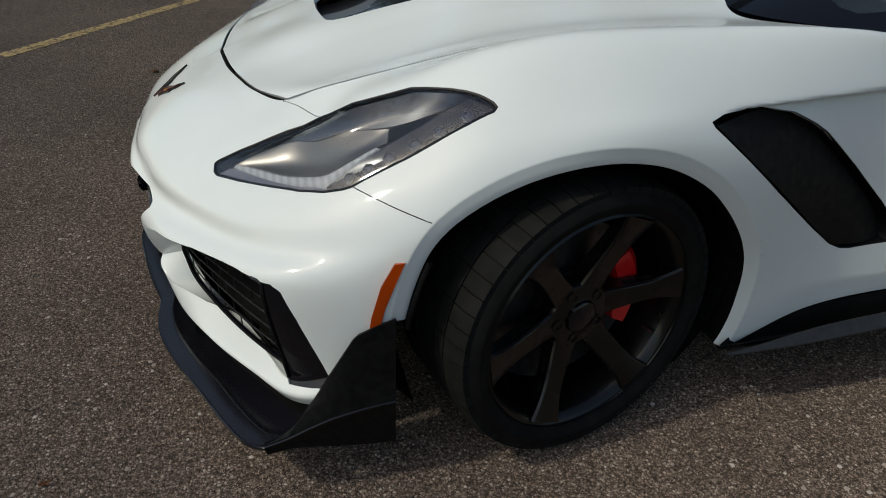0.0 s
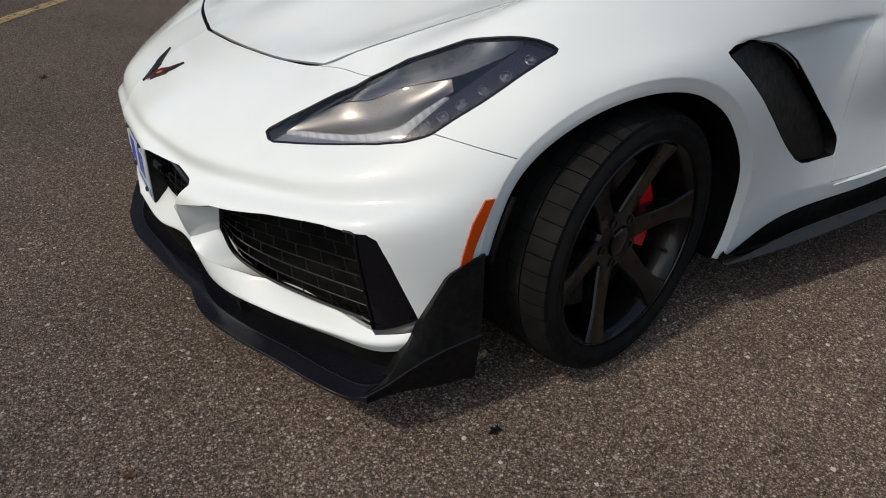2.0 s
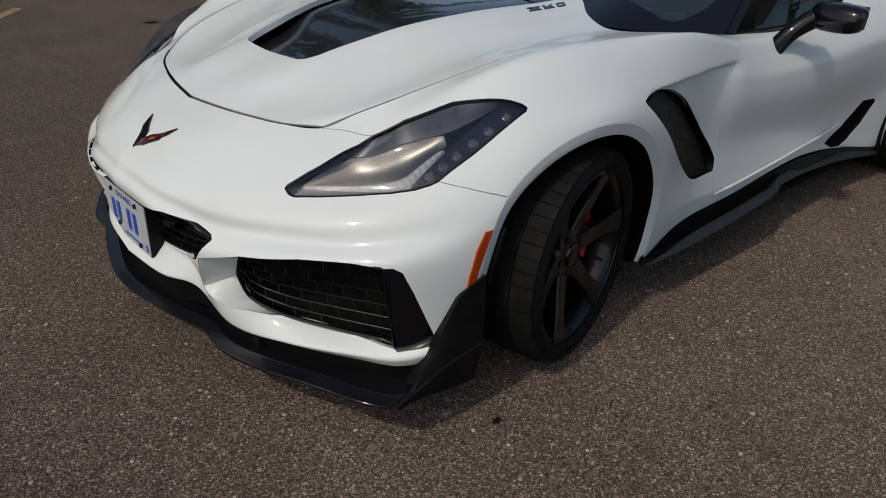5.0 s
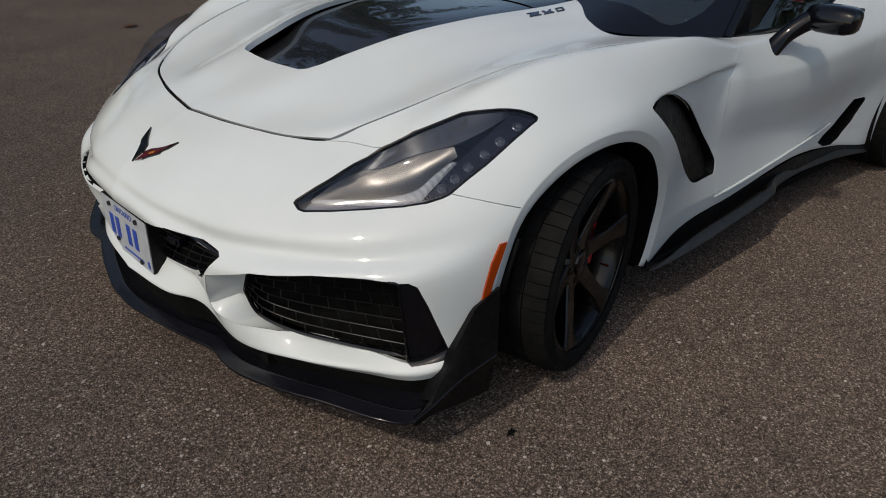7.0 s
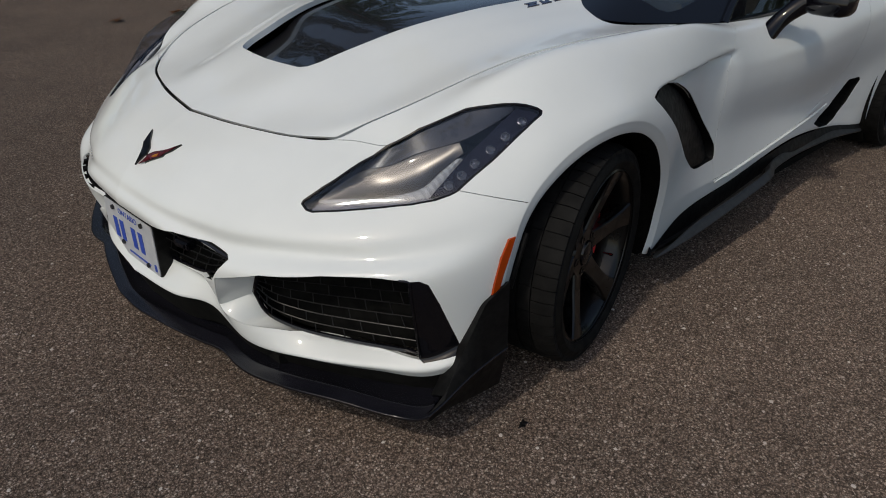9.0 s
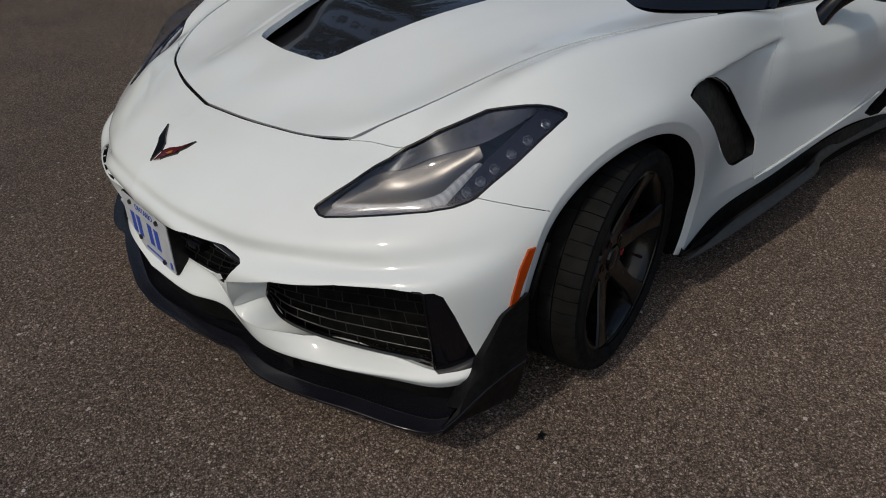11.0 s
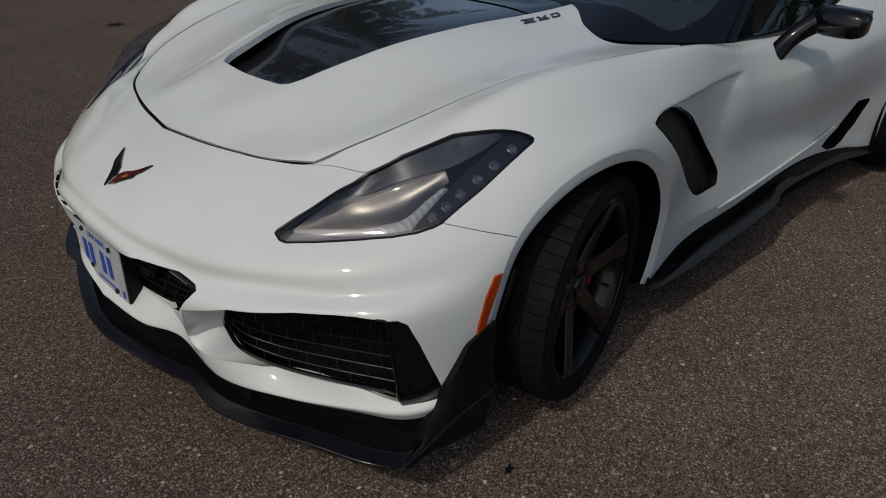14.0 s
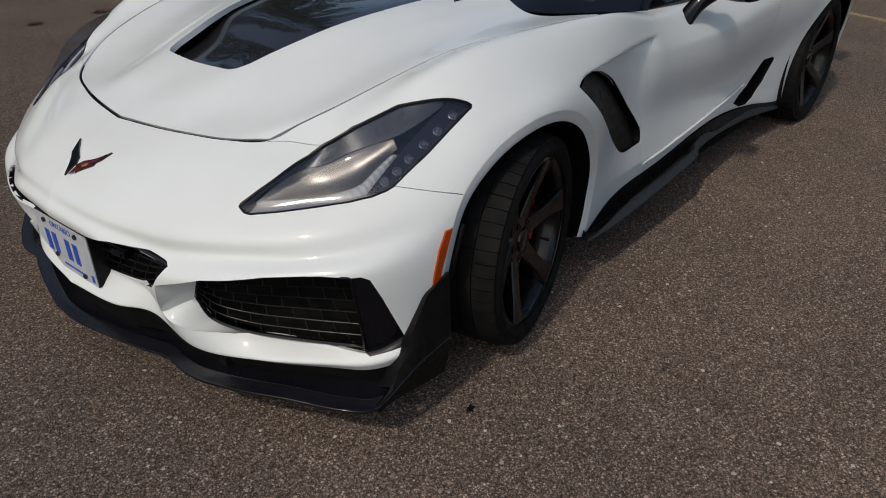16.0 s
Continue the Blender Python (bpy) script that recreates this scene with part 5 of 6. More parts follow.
def nose_plate(name, outline, lift, thick, mat, parent, label=""):
    bm = plate_of([nose(x, w, lift) for x, w in outline], thick, Vector((-0.55, 0, 0.83)))
    bmesh.ops.recalc_face_normals(bm, faces=bm.faces)
    return part(name, bm, mat, parent, label, 25)


NEAR = [(-0.857, 0.022), (-0.836, 0.052), (-0.826, 0.066), (-0.806, 0.098), (-0.798, 0.098), (-0.785, 0.112), (-0.760, 0.126), (-0.786, 0.094), (-0.794, 0.080), (-0.800, 0.066), (-0.806, 0.052), (-0.822, 0.032)]
FAR = [(-0.853, 0.018), (-0.818, 0.026), (-0.803, 0.016), (-0.792, -0.006), (-0.786, -0.016), (-0.764, -0.048), (-0.790, -0.036), (-0.802, -0.030), (-0.812, -0.014), (-0.826, 0.000)]
emblem = nose_plate("emblem", NEAR, 0.005, 0.007, GLOSS_BLACK, car, "dark crossed-flag emblem with a red field")
nose_plate("flag_field", [((x + 0.812) * 0.80 - 0.812, (w - 0.075) * 0.80 + 0.075) for x, w in NEAR], 0.0062, 0.002, EMBLEM_RED, emblem)
nose_plate("flag_far", FAR, 0.005, 0.007, GLOSS_BLACK, emblem)
nose_plate("flag_mark", [(-0.820, 0.060), (-0.812, 0.068), (-0.806, 0.078), (-0.812, 0.080), (-0.818, 0.070)], 0.0072, 0.001, EMBLEM_GOLD, emblem)


def hood_place(x, w, lift):
    k = int(np.argmin((HOOD_GRID[:, 0] - x) ** 2 + (HOOD_GRID[:, 1] + w) ** 2))
    near = HOOD_GRID[np.argsort((HOOD_GRID[:, 0] - x) ** 2 + (HOOD_GRID[:, 1] + w) ** 2)[:9]]
    m = np.linalg.lstsq(np.c_[near[:, :2], np.ones(9)], near[:, 2], rcond=None)[0]
    return Vector((x, -w, m[0] * x - m[1] * w + m[2] + lift))


def badge_stroke(points):
    return plate_of([hood_place(x, w, 0.0035) for x, w in points], 0.004)


bm = bmesh.new()
# three blocky shapes in a row, leaning with the hood's edge
U, V = Vector((0.172, 0.012)), Vector((-0.020, 0.030))
B0 = Vector((0.325, 0.376))
for shape in ([(0.0, 0.05), (0.34, 0.05), (0.30, 0.45), (0.20, 0.45), (0.34, 0.95), (0.02, 0.95), (0.05, 0.6), (0.16, 0.55)], [(0.40, 0.05), (0.46, 0.05), (0.50, 0.5), (0.60, 0.05), (0.66, 0.05), (0.62, 0.5), (0.68, 0.95), (0.40, 0.95), (0.44, 0.6)],
              [(0.76, 0.05), (0.80, 0.05), (0.80, 0.95), (0.76, 0.95)], [(0.92, 0.05), (0.97, 0.05), (0.97, 0.95), (0.92, 0.95)], [(0.81, 0.05), (0.915, 0.05), (0.915, 0.22), (0.81, 0.22)], [(0.81, 0.78), (0.915, 0.78), (0.915, 0.95), (0.81, 0.95)]):
    merged(bm, badge_stroke([tuple(B0 + U * a + V * (1 - b) * -1) for a, b in shape]), 0)
both("hood_badge", bm, BLUE_BLACK, hood_ob, "dark blue badge of plain blocks", 20)

# ---- mirrors ----
rings = []
bm = bmesh.new()
STATIONS = [(0.885, 1.215, 0.893, 0.020, 0.030), (0.90, 1.213, 0.890, 0.040, 0.040), (0.94, 1.210, 0.890, 0.052, 0.047), (0.99, 1.205, 0.890, 0.055, 0.048), (1.03, 1.200, 0.890, 0.053, 0.045), (1.052, 1.198, 0.890, 0.044, 0.038), (1.062, 1.198, 0.890, 0.025, 0.024)]
for w, x, z, rx, rz in STATIONS:
    ring = []
    for k in range(24):
        a = 2 * math.pi * k / 24
        c, s = math.cos(a), math.sin(a)
        q = 2 / 3.4
        ring.append(bm.verts.new((x + rx * math.copysign(abs(c) ** q, c) + 0.01 * (s > 0) * s, -w, z + rz * math.copysign(abs(s) ** q, s))))
    rings.append(ring)
for a, b in zip(rings, rings[1:]):
    for k in range(24):
        bm.faces.new((a[k], a[(k + 1) % 24], b[(k + 1) % 24], b[k]))
bm.faces.new(rings[0])
bm.faces.new(rings[-1])
bmesh.ops.recalc_face_normals(bm, faces=bm.faces)
stalk_line = smooth_line([(1.060, -0.800, 0.715), (1.098, -0.822, 0.755), (1.155, -0.850, 0.822), (1.195, -0.895, 0.872), (1.205, -0.930, 0.890)], 20)
stalk = tube(stalk_line, [0.036, 0.040, 0.040, 0.039, 0.038, 0.036, 0.033, 0.032, 0.031, 0.030, 0.030, 0.030, 0.031, 0.032, 0.033, 0.034, 0.034, 0.034, 0.03, 0.02], 16)
glass_bm = bmesh.new()
box(glass_bm, (1.262, -0.972, 0.892), (0.006, 0.15, 0.075), None, 0.002)
for q in (bm, stalk, glass_bm):
    bmesh.ops.transform(q, matrix=Matrix.Translation((0.041, 0.059, -0.046)) @ Matrix.Scale(1.033, 4), verts=q.verts)
MIRROR_GLASS = material("mirror_glass", (0.9, 0.9, 0.9), 0.02, 1.0)
far_parts = [mirrored(bm), mirrored(stalk), mirrored(glass_bm)]
for d, m, s, gl in zip(doors, (bm, far_parts[0]), (stalk, far_parts[1]), (glass_bm, far_parts[2])):
    part("wing_mirror", m, GLOSS_BLACK, d, "gloss black wing mirror")
    part("mirror_stalk", s, GLOSS_BLACK, d)
    part("mirror_glass", gl, MIRROR_GLASS, d)

# ---- cabin ----
WS = [[(0.640, 0, 0.892), (0.585, 0.30, 0.882), (0.500, 0.54, 0.850), (0.945, 0.745, 0.812)],
      [(1.080, 0, 1.068), (1.080, 0.28, 1.058), (1.100, 0.50, 1.028), (1.200, 0.665, 0.962)],
      [(1.415, 0, 1.168), (1.408, 0.25, 1.158), (1.420, 0.45, 1.140), (1.466, 0.592, 1.120)]]
ws_grid = loft([left(c) for c in WS], 110, 70)
ws = outward(sheet(ws_grid), (-1, 0, 1))
half = ws.copy()
# the clear part inside the dark border, in plan
CLEAR_PLAN = [(0.655, 0.01), (0.660, -0.20), (0.672, -0.42), (0.690, -0.56), (0.712, -0.615), (0.745, -0.638), (0.800, -0.648), (0.913, -0.651), (1.000, -0.642), (1.087, -0.622), (1.165, -0.604),
              (1.244, -0.582), (1.300, -0.560), (1.330, -0.535), (1.344, -0.500), (1.345, -0.450), (1.336, -0.300), (1.327, -0.200), (1.322, 0.01)]
clear = region(half, CLEAR_PLAN, (0, 1))
screen = taken(half, clear)
for piece in (half, screen):
    bmesh.ops.remove_doubles(piece, verts=piece.verts, dist=0.0012)
    bmesh.ops.dissolve_degenerate(piece, edges=piece.edges, dist=0.0008)
windshield = part("windshield_frame", solidified(outward(merged(half.copy(), mirrored(half)), (-1, 0, 1)), 0.010), GLOSS_BLACK, car, "gloss black windshield surround and pillars")
pane = part("windshield", solidified(outward(merged(screen.copy(), mirrored(screen)), (-1, 0, 1)), 0.004), TINTED, car, "tinted windshield reflecting trees")
pane.visible_shadow = False
RF = [[(1.418, 0, 1.172), (1.411, 0.25, 1.162), (1.424, 0.45, 1.144), (1.470, 0.596, 1.122)],
      [(1.75, 0, 1.228), (1.75, 0.25, 1.219), (1.75, 0.45, 1.196), (1.76, 0.605, 1.152)],
      [(2.05, 0, 1.222), (2.05, 0.25, 1.212), (2.05, 0.45, 1.186), (2.02, 0.610, 1.140)]]
rf = outward(sheet(loft([left(c) for c in RF], 30, 20)), (0, 0, 1))
roof = part("roof_panel", solidified(merged(rf.copy(), mirrored(rf)), 0.012), GLOSS_BLACK, car, "gloss black removable roof panel")
HATCH = [[(2.06, 0, 1.221), (2.06, 0.25, 1.211), (2.06, 0.45, 1.184), (2.03, 0.605, 1.136)],
         [(2.50, 0, 1.165), (2.50, 0.25, 1.155), (2.50, 0.42, 1.125), (2.45, 0.610, 1.055)],
         [(3.00, 0, 1.020), (3.00, 0.25, 1.012), (3.00, 0.42, 0.990), (2.95, 0.590, 0.965)],
         [(3.45, 0, 0.925), (3.44, 0.25, 0.925), (3.42, 0.42, 0.922), (3.34, 0.560, 0.922)]]
ht = outward(sheet(loft([left(c) for c in HATCH], 24, 30)), (0, 0, 1))
side_strip = taken(ht, [f for f in ht.faces if f.calc_center_median().y < -0.44 or f.calc_center_median().x > 2.95])
part("rear_hatch", solidified(outward(merged(side_strip.copy(), mirrored(side_strip)), (0, 0, 1)), 0.010), PAINT, car)
rear_pane = part("rear_window", solidified(outward(merged(ht.copy(), mirrored(ht)), (0, 0, 1)), 0.004), TINTED, car)
rear_pane.visible_shadow = False
SW = [[(0.955, 0.738, 0.812), (1.22, 0.752, 0.812), (1.45, 0.760, 0.818), (1.68, 0.762, 0.858), (1.84, 0.756, 0.920), (1.98, 0.728, 1.000), (2.06, 0.695, 1.045)],
      [(1.22, 0.668, 0.965), (1.38, 0.690, 0.972), (1.55, 0.697, 0.982), (1.72, 0.700, 1.004), (1.86, 0.698, 1.034), (2.00, 0.680, 1.066), (2.09, 0.660, 1.082)],
      [(1.492, 0.586, 1.126), (1.57, 0.596, 1.136), (1.66, 0.602, 1.143), (1.78, 0.606, 1.146), (1.90, 0.610, 1.142), (2.03, 0.612, 1.132), (2.13, 0.612, 1.112)]]
sw_grid = loft([left(c) for c in SW], 60, 20)
sw = outward(sheet(sw_grid), (0, -1, 0.3))
post = taken(sw, region(sw, [(1.715, 1.160), (1.755, 1.160), (2.035, 0.900), (1.985, 0.900)], (0, 2)))
quarter = taken(sw, [f for f in sw.faces if f.calc_center_median().x > 1.735 + (1.16 - f.calc_center_median().z) * 1.08])
whole = mirrored(sw)
LOWERED = [(0.90, 0.800), (1.168, 0.829), (1.291, 0.898), (1.424, 0.969), (1.573, 1.005), (1.769, 1.015), (2.2, 1.015), (2.2, 1.4), (0.90, 1.4)]
bmesh.ops.delete(sw, geom=region(sw, LOWERED, (0, 2)), context="FACES")
for glass_bm, label in ((sw, "tinted side window wound half down"), (whole, "dark tinted side window")):
    part("side_window", solidified(glass_bm, 0.004), DARK_GLASS, car, label).visible_shadow = False
for ob in both("quarter_window", solidified(quarter, 0.004), TINTED, car):
    ob.visible_shadow = False
both("window_pillar", solidified(post, 0.010), GLOSS_BLACK, car)
frame_line = [Vector(sw_grid[i][0]) for i in range(60)] + [Vector(sw_grid[59][j]) for j in range(1, 20)] + [Vector(sw_grid[i][19]) for i in range(58, -1, -1)]
both("window_trim", tube(frame_line, 0.009, 6), GLOSS_BLACK, car)
both("roof_rail", tube(smooth_line(left([(0.935, 0.745, 0.808), (1.20, 0.672, 0.962), (1.490, 0.588, 1.130), (1.76, 0.610, 1.152), (2.03, 0.615, 1.138)]), 50), 0.016, 10), GLOSS_BLACK, car)

# wipers at the base of the windshield
for y0, y1 in ((-0.42, 0.10), (0.12, 0.52)):
    arm = smooth_line([(0.735, y0, 0.890), (0.765, (y0 + y1) / 2, 0.925), (0.760, y1, 0.915)], 12)
    part("wiper", tube(arm, 0.007, 6), SATIN_BLACK, car)

# ---- inside ----
def cushion(size, round_to, taper=0.0):
    bm = bmesh.new()
    box(bm, (0, 0, 0), size)
    bmesh.ops.subdivide_edges(bm, edges=bm.edges[:], cuts=4, use_grid_fill=True)
    for v in bm.verts:
        p = Vector((v.co.x / size[0] * 2, v.co.y / size[1] * 2, v.co.z / size[2] * 2))
        r = max(abs(p.x) ** 6 + abs(p.y) ** 6 + abs(p.z) ** 6, 1e-6) ** (1 / 6)
        v.co = v.co * (1 - round_to + round_to / r)
        v.co.y *= 1 - taper * (v.co.z / size[2] + 0.5)
    return bm


cabin_floor = bmesh.new()
box(cabin_floor, (1.55, 0, 0.30), (1.9, 1.36, 0.10), None, 0.02)
part("cabin_floor", cabin_floor, MATT_BLACK, car)
for s in (-1, 1):
    sidewall = bmesh.new()
    box(sidewall, (1.5, s * 0.70, 0.56), (1.7, 0.05, 0.44), None, 0.02)
    part("door_lining", sidewall, LEATHER, car)
bulk = bmesh.new()
box(bulk, (2.42, 0, 0.62), (0.06, 1.4, 0.60), None, 0.02)
part("rear_bulkhead", bulk, MATT_BLACK, car)
dash = cushion((0.50, 1.34, 0.20), 0.5)
bmesh.ops.transform(dash, matrix=pose(1.10, 0, 0.80, 0, -6, 0), verts=dash.verts)
dash_ob = part("dashboard", dash, LEATHER, car, "black padded dashboard")
hoodlet = cushion((0.20, 0.36, 0.07), 0.6)
bmesh.ops.transform(hoodlet, matrix=pose(1.16, -0.36, 0.905), verts=hoodlet.verts)
part("instrument_hood", hoodlet, LEATHER, dash_ob)
wheel_m = pose(1.40, -0.36, 0.835, 0, 66, 0)
ring = [wheel_m @ Vector((0.178 * math.cos(2 * math.pi * k / 40), 0.178 * math.sin(2 * math.pi * k / 40), 0)) for k in range(40)]
steer = part("steering_wheel", tube(ring, 0.015, 10, True), LEATHER, car)
boss = spun([(-0.02, 0.001), (-0.02, 0.05), (0.01, 0.065), (0.02, 0.02)], 20)
bmesh.ops.transform(boss, matrix=wheel_m @ Matrix.Rotation(radians(90), 4, "X"), verts=boss.verts)
part("boss", boss, LEATHER, steer)
for a in (0, 180, 270):
    d = Vector((math.cos(radians(a)), math.sin(radians(a)), 0)) if a != 270 else Vector((1, 0, 0))
    d = {0: Vector((0, 1, 0)), 180: Vector((0, -1, 0)), 270: Vector((1, 0, 0))}[a]
    part("spoke", tube([wheel_m @ (d * 0.04), wheel_m @ (d * 0.175)], 0.014, 8), SILVER if a != 270 else LEATHER, steer)
column = tube([(1.40, -0.36, 0.835), (1.18, -0.36, 0.78)], 0.035, 10)
part("column", column, SATIN_BLACK, steer)
for s in (-1, 1):
    y = 0.37 * s
    seat = tagged(part("bucket_seat", (lambda q: (bmesh.ops.transform(q, matrix=pose(1.72, y, 0.46, 0, -8, 0), verts=q.verts), q)[1])(cushion((0.50, 0.48, 0.16), 0.5)), LEATHER, car), "black leather bucket seat with red belt")
    back = cushion((0.14, 0.50, 0.62), 0.45, 0.25)
    bmesh.ops.transform(back, matrix=pose(2.02, y, 0.78, 0, 20, 0), verts=back.verts)
    part("backrest", back, LEATHER, seat)
    head = cushion((0.10, 0.26, 0.16), 0.55)
    bmesh.ops.transform(head, matrix=pose(2.14, y, 1.06, 0, 18, 0), verts=head.verts)
    part("headrest", head, LEATHER, seat)
    for dy in ((-0.18,) if s < 0 else (0.20,)):
        belt = bmesh.new()
        line = smooth_line([(2.10, y + dy, 1.02), (1.985, y + dy, 0.90), (1.925, y + dy * 0.9, 0.72), (1.88, y + dy * 0.5, 0.56)] if s > 0 else [(2.06, y + dy, 0.975), (2.00, y + dy, 0.915), (1.965, y + dy * 0.95, 0.84)], 14)
        vs = [[belt.verts.new((p[0] - 0.012, p[1] + o, p[2])) for o in (-0.026, 0.026)] for p in line]
        for a, b in zip(vs, vs[1:]):
            belt.faces.new((a[0], a[1], b[1], b[0]))
        part("belt", solidified(belt, 0.003), BELT_RED, seat, "red seat belt")

# ---- wheels ----
def wheel(x, w, r, width, rim_r, steer_deg, spin, near):
    """A wheel with its face towards -y at the origin of its own space."""
    hub = part("wheel", spun([(0.000, rim_r), (0.004, rim_r + 0.006), (0.010, rim_r + 0.004), (0.016, rim_r - 0.006), (0.030, rim_r - 0.014), (0.090, rim_r - 0.022), (width - 0.04, rim_r - 0.026), (width - 0.01, rim_r - 0.004), (width - 0.006, rim_r + 0.004)], 72), WHEEL, car, "dark lacquered spoked wheel with wide tyre")
    hub.matrix_local = pose(x, -w if near else w, r, 0, 0, steer_deg + (0 if near else 180))
    tr = r - 0.006
    tyre = spun([(0.006, rim_r + 0.002), (-0.004, rim_r + 0.012), (-0.010, rim_r + 0.03), (-0.010, tr - 0.036), (-0.004, tr - 0.018), (0.008, tr - 0.006), (0.024, tr), (width * 0.5, tr + 0.002), (width - 0.024, tr), (width - 0.006, tr - 0.008), (width + 0.006, tr - 0.03), (width + 0.006, rim_r + 0.02), (width - 0.004, rim_r + 0.004)], 96)
    t_ob = part("tyre", tyre, RUBBER, hub)
    tread = bmesh.new()
    n = 54
    lanes = [(0.000, 0.060, 1), (0.064, 0.098, 0), (0.106, width - 0.106, 0), (width - 0.098, width - 0.064, 0), (width - 0.060, width, 1)]
    for k in range(n):
        for y0, y1, shoulder in lanes:
            if not shoulder and k % 2:
                continue
            span = (0.925 if shoulder else 1.95) * 2 * math.pi / n
            a0 = 2 * math.pi * k / n
            cut = 3 if shoulder else 5
            ys = np.linspace(y0, y1, 3)
            pts = []
            for i in range(cut + 1):
                a = a0 + span * i / cut
                row_ = []
                for y in ys:
                    e = min(y, width - y)
                    rr = r - (0.009 * (1 - min(e, 0.03) / 0.03) ** 2)
                    skew = 0.012 * (y - width / 2) / width
                    row_.append(tread.verts.new((rr * math.cos(a + skew), y, rr * math.sin(a + skew))))
                low_ = [tread.verts.new((v.co.x * 0.962, v.co.y, v.co.z * 0.962)) for v in (row_[0], row_[-1])]
                pts.append([low_[0]] + row_ + [low_[1]])
            for a, b in zip(pts, pts[1:]):
                for i in range(4):
                    tread.faces.new((a[i], b[i], b[i + 1], a[i + 1]))
            tread.faces.new(pts[0])
            tread.faces.new(pts[-1][::-1])
    bmesh.ops.recalc_face_normals(tread, faces=tread.faces)
    tagged(part("tread", tread, TREAD, hub, smooth=25), kind="stuff")
    # spokes: deep set at the hub, rising to the rim
    for k in range(6):
        bm = bmesh.new()
        rings = []
        for f in np.linspace(0, 1, 12):
            rad = 0.050 + (rim_r - 0.056) * f
            half_w = 0.0245 + 0.008 * (1 - f) ** 3 + 0.016 * max(0, f - 0.55) ** 2 / 0.2
            face = 0.052 - 0.046 * f ** 1.3
            deep_y = face + 0.046 - 0.014 * f
            prof = [(-half_w * 0.92, deep_y), (-half_w, face + 0.006), (-half_w * 0.90, face + 0.001), (-half_w * 0.82, face), (half_w * 0.82, face), (half_w * 0.90, face + 0.001), (half_w, face + 0.006), (half_w * 0.92, deep_y)]
            rings.append([bm.verts.new((rad, y, s)) for s, y in prof])
        for a, b in zip(rings, rings[1:]):
            for i in range(7):
                bm.faces.new((a[i], a[i + 1], b[i + 1], b[i]))
        bm.faces.new(rings[0])
        bm.faces.new(rings[-1][::-1])
        bmesh.ops.recalc_face_normals(bm, faces=bm.faces)
        for f0, f1 in ((0.36, 0.50), (0.57, 0.71)):
            for way in (-1, 1):
                q = []
                for f in (f0, f1):
                    face = 0.052 - 0.046 * f ** 1.3
                    q.append((0.050 + (rim_r - 0.056) * f, face + 0.019))
                turn_a = math.atan2(q[1][1] - q[0][1], q[1][0] - q[0][0])
                slot = bmesh.new()
                box(slot, ((q[0][0] + q[1][0]) / 2, (q[0][1] + q[1][1]) / 2, way * 0.0255), (q[1][0] - q[0][0], 0.010, 0.006), Matrix.Rotation(turn_a, 3, "Z"), 0.002)
                s_ob = part("spoke_slot", slot, MATT_BLACK, hub)
                s_ob.matrix_local = Matrix.Rotation(-radians(spin + 60 * k), 4, "Y")
        ob = part("spoke", bm, WHEEL, hub, smooth=24)
        ob.matrix_local = Matrix.Rotation(-radians(spin + 60 * k), 4, "Y")
    centre = spun([(0.095, 0.080), (0.060, 0.078), (0.050, 0.070), (0.047, 0.040), (0.046, 0.038)], 48)
    part("wheel_centre", centre, WHEEL, hub)
    part("cap", spun([(0.046, 0.037), (0.040, 0.035), (0.036, 0.028), (0.035, 0.0005)], 36), GLOSS_BLACK, hub)
    for k in range(5):
        a = radians(spin + 36 + 72 * k)
        lug = spun([(0.050, 0.012), (0.046, 0.0125), (0.046, 0.009), (0.058, 0.008), (0.058, 0.0005)], 12)
        ob = part("lug_nut", lug, WHEEL, hub)
        ob.matrix_local = Matrix.Translation((0.056 * math.cos(a), 0, 0.056 * math.sin(a)))
    disc = part("brake_disc", spun([(0.105, 0.09), (0.105, 0.19), (0.135, 0.19), (0.135, 0.09)], 64), STEEL, hub)
    bell = part("disc_bell", spun([(0.085, 0.03), (0.088, 0.088), (0.112, 0.092)], 40), SATIN_BLACK, hub)
    cal = bmesh.new()
    rings = []
    for a in np.linspace(radians(-33), radians(33), 15):
        e = 0.012 * (abs(a) > radians(29))
        prof = [(0.128 + e, 0.078), (0.172, 0.074), (0.186 - e, 0.086), (0.196 - e, 0.150), (0.184, 0.165), (0.122 + e, 0.160), (0.122 + e, 0.138), (0.186, 0.138), (0.186, 0.106), (0.122 + e, 0.106)]
        rings.append([cal.verts.new((rad * math.cos(a), y, rad * math.sin(a))) for rad, y in prof])
    for a, b in zip(rings, rings[1:]):
        for i in range(len(a)):
            cal.faces.new((a[i], a[(i + 1) % len(a)], b[(i + 1) % len(a)], b[i]))
    cal.faces.new(rings[0])
    cal.faces.new(rings[-1][::-1])
    bmesh.ops.recalc_face_normals(cal, faces=cal.faces)
    side = 6 if x < 1 else 174
    c_ob = part("caliper", cal, RED, hub, "red brake caliper")
    c_ob.matrix_local = Matrix.Rotation(-radians(side if near else 180 - side), 4, "Y")
    valve = spun([(0.0, 0.0005), (0.0, 0.0045), (0.010, 0.0045), (0.012, 0.0035), (0.030, 0.003)], 10)
    v_ob = part("valve", valve, CHROME, hub)
    va = radians(-25 if x < 1 else -30)
    v_ob.matrix_local = Matrix.Translation(((rim_r - 0.024) * math.cos(va), 0.030, (rim_r - 0.024) * math.sin(va)))


STEER = 13.5
wheel(0.028, 0.949, 0.315, 0.275, 0.2465, STEER, 9, True)
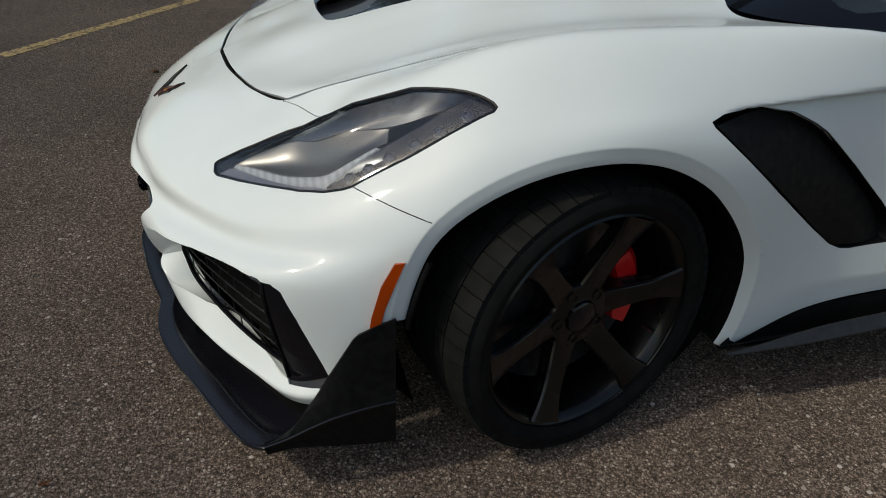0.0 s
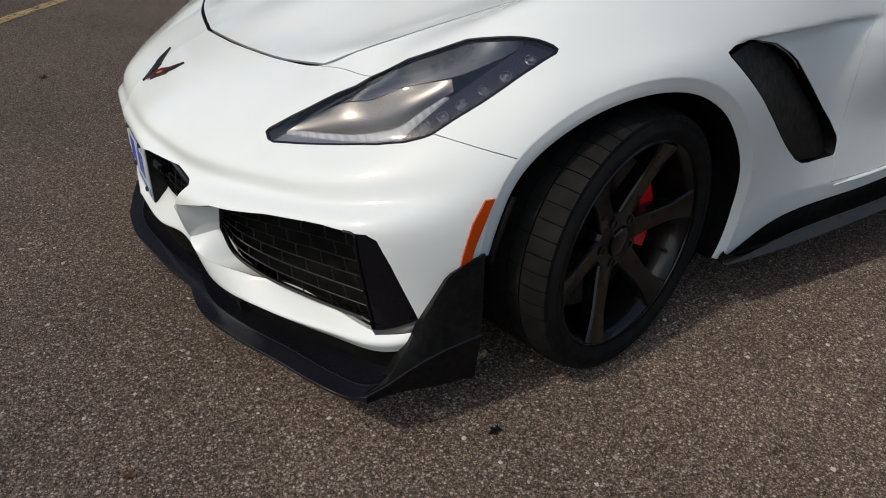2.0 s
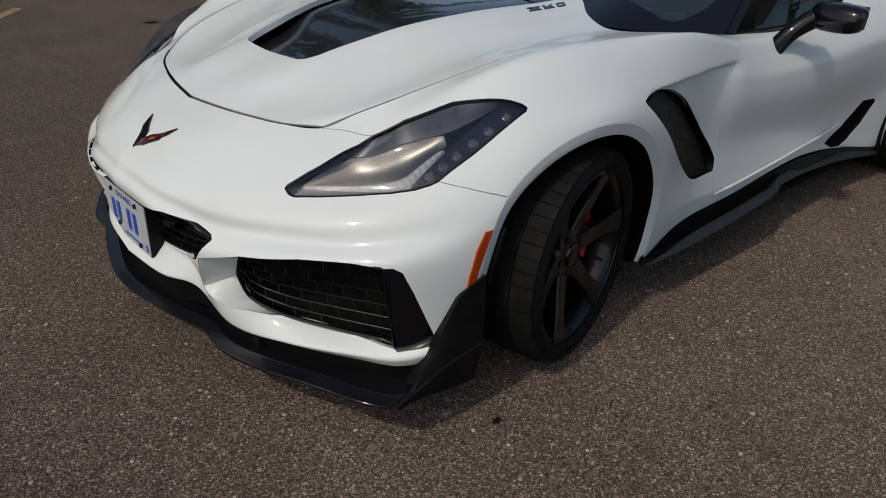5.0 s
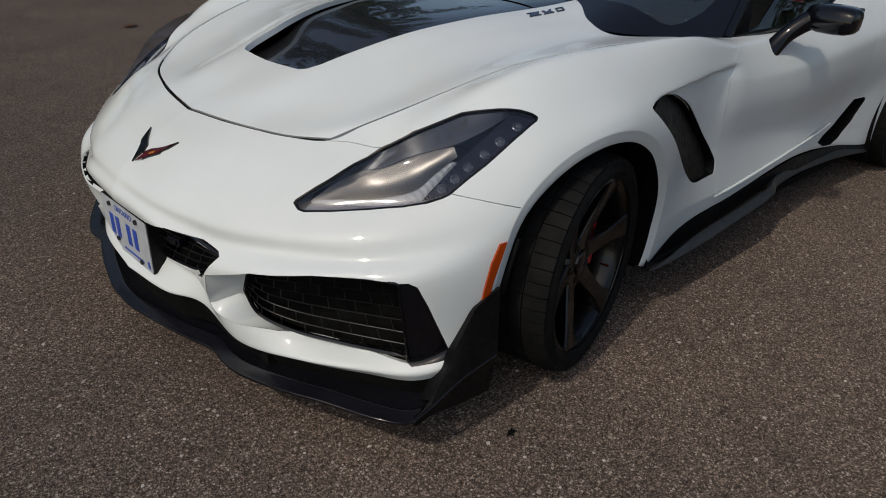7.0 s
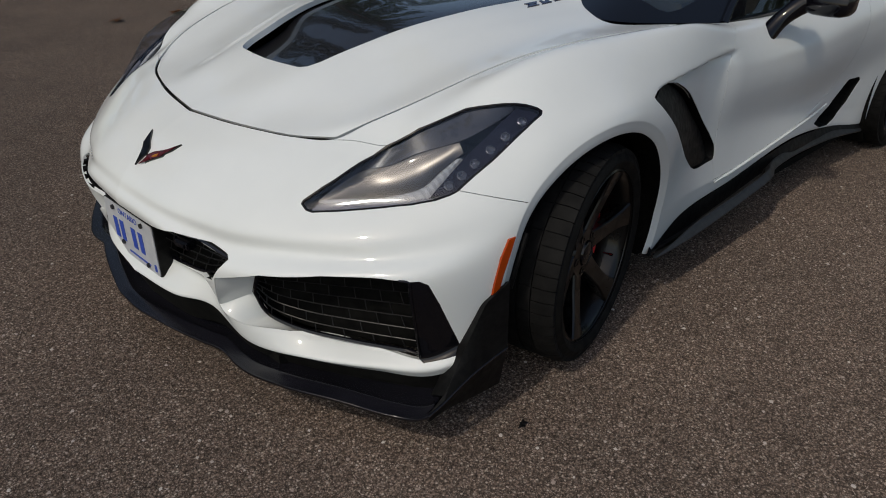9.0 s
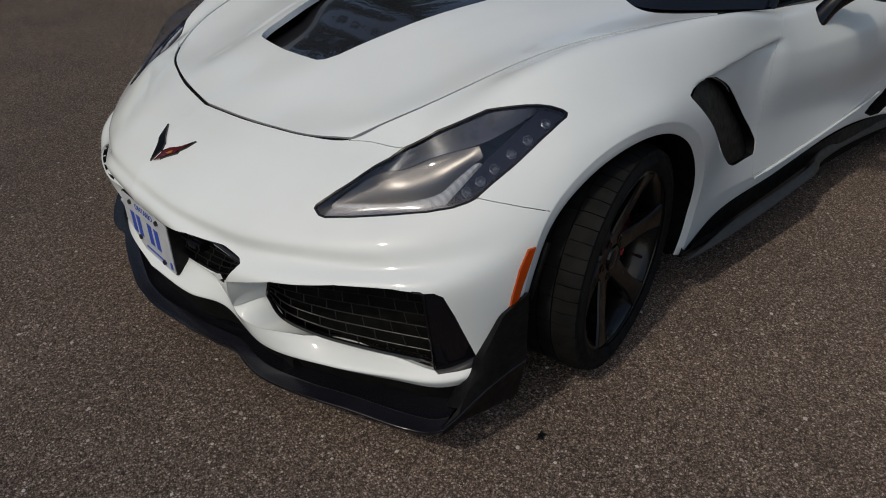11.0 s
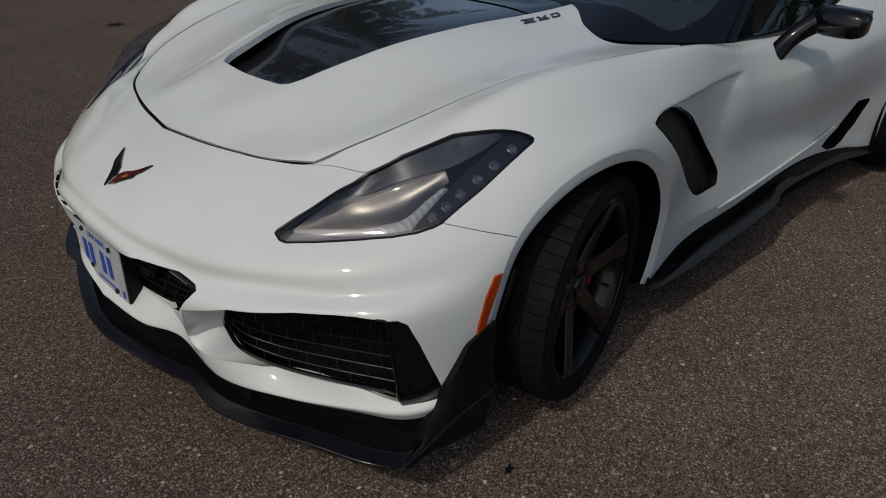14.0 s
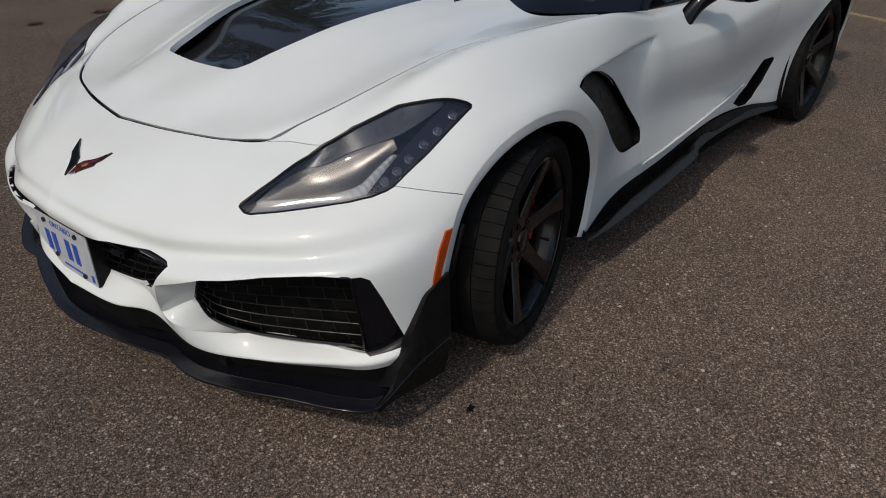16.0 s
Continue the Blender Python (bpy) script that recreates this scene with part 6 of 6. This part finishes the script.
wheel(0.028, 0.949, 0.315, 0.275, 0.2465, STEER, 40, False)
wheel(2.71, 0.935, 0.338, 0.330, 0.254, 0, 20, True)
wheel(2.71, 0.935, 0.338, 0.330, 0.254, 0, 50, False)

# wheel housings and underside
for x, rx, w0 in ((-0.002, 0.415, 0.84), (2.72, 0.42, 0.90)):
    rings = []
    bm = bmesh.new()
    for y in (w0, 0.80, 0.62, 0.50):
        rings.append([bm.verts.new((x + rx * math.cos(a), -y, 0.335 + (rx - 0.02 if x < 1 else rx) * math.sin(a) * 0.96)) for a in np.linspace(radians(-40), radians(220), 30)])
    for a, b in zip(rings, rings[1:]):
        for k in range(29):
            bm.faces.new((a[k], a[k + 1], b[k + 1], b[k]))
    bm.faces.new(rings[-1])
    both("wheel_housing", bm, MATT_BLACK, car)
under = bmesh.new()
for x0, x1, w in ((-0.78, -0.42, 0.55), (-0.42, 0.42, 0.52), (0.42, 2.30, 0.84), (2.30, 3.12, 0.50), (3.12, 3.42, 0.60)):
    box(under, ((x0 + x1) / 2, 0, 0.15), (x1 - x0, 2 * w, 0.03))
part("underside", under, MATT_BLACK, car)
axle_core = bmesh.new()
box(axle_core, (1.36, 0, 0.36), (3.6, 0.96, 0.36))
part("chassis", axle_core, MATT_BLACK, car)

# ---- rear wing ----
rows_ = []
for w in np.linspace(-0.86, 0.86, 25):
    lift = 0.012 * (1 - (w / 0.86) ** 2)
    rows_.append([(3.47 + c * 0.30 - 0.15, w, 1.140 + lift + t) for c, t in ((0, 0), (0.08, 0.014), (0.35, 0.022), (0.7, 0.012), (1, 0.022), (0.7, 0.004), (0.35, -0.004), (0.08, -0.008))])
bm = bmesh.new()
vs = [[bm.verts.new(p) for p in r_] for r_ in rows_]
for a, b in zip(vs, vs[1:]):
    for k in range(8):
        bm.faces.new((a[k], a[(k + 1) % 8], b[(k + 1) % 8], b[k]))
bm.faces.new(vs[0])
bm.faces.new(vs[-1])
bmesh.ops.recalc_face_normals(bm, faces=bm.faces)
wing = part("rear_wing", bm, GLOSS_BLACK, car, "gloss black high rear wing")
for s in (-1, 1):
    bm = bmesh.new()
    box(bm, (3.43, s * 0.19, 1.02), (0.10, 0.022, 0.26), Matrix.Rotation(radians(14), 3, "Y"), 0.006)
    part("wing_post", bm, GLOSS_BLACK, wing)
    bm = bmesh.new()
    box(bm, (3.47, s * 0.865, 1.150), (0.32, 0.012, 0.09), None, 0.004)
    part("end_plate", bm, GLOSS_BLACK, wing)
for s in (-1, 1):
    bm = bmesh.new()
    box(bm, (3.50, s * 0.50, 0.74), (0.03, 0.30, 0.10), None, 0.012)
    part("tail_lamp", bm, RED, car, "dark red tail lamp")

# ---- the car leans: its passenger side sits a little higher ----
LEAN = 0.050
for ob in car.children_recursive:
    if ob.type != "MESH" or ob.matrix_world != Matrix() or ob.name.split(".")[0] in ("underside", "chassis", "number_plate", "plate_holder"):
        continue
    if ob.parent.name.split(".")[0] in ("wheel", "number_plate"):
        continue
    for v in ob.data.vertices:
        x, y, z = v.co
        if y > 0:
            k = y * y / (y + 0.08)
            v.co = (x, y, z + LEAN * k * min(1, max(0, z - 0.42) / 0.2))
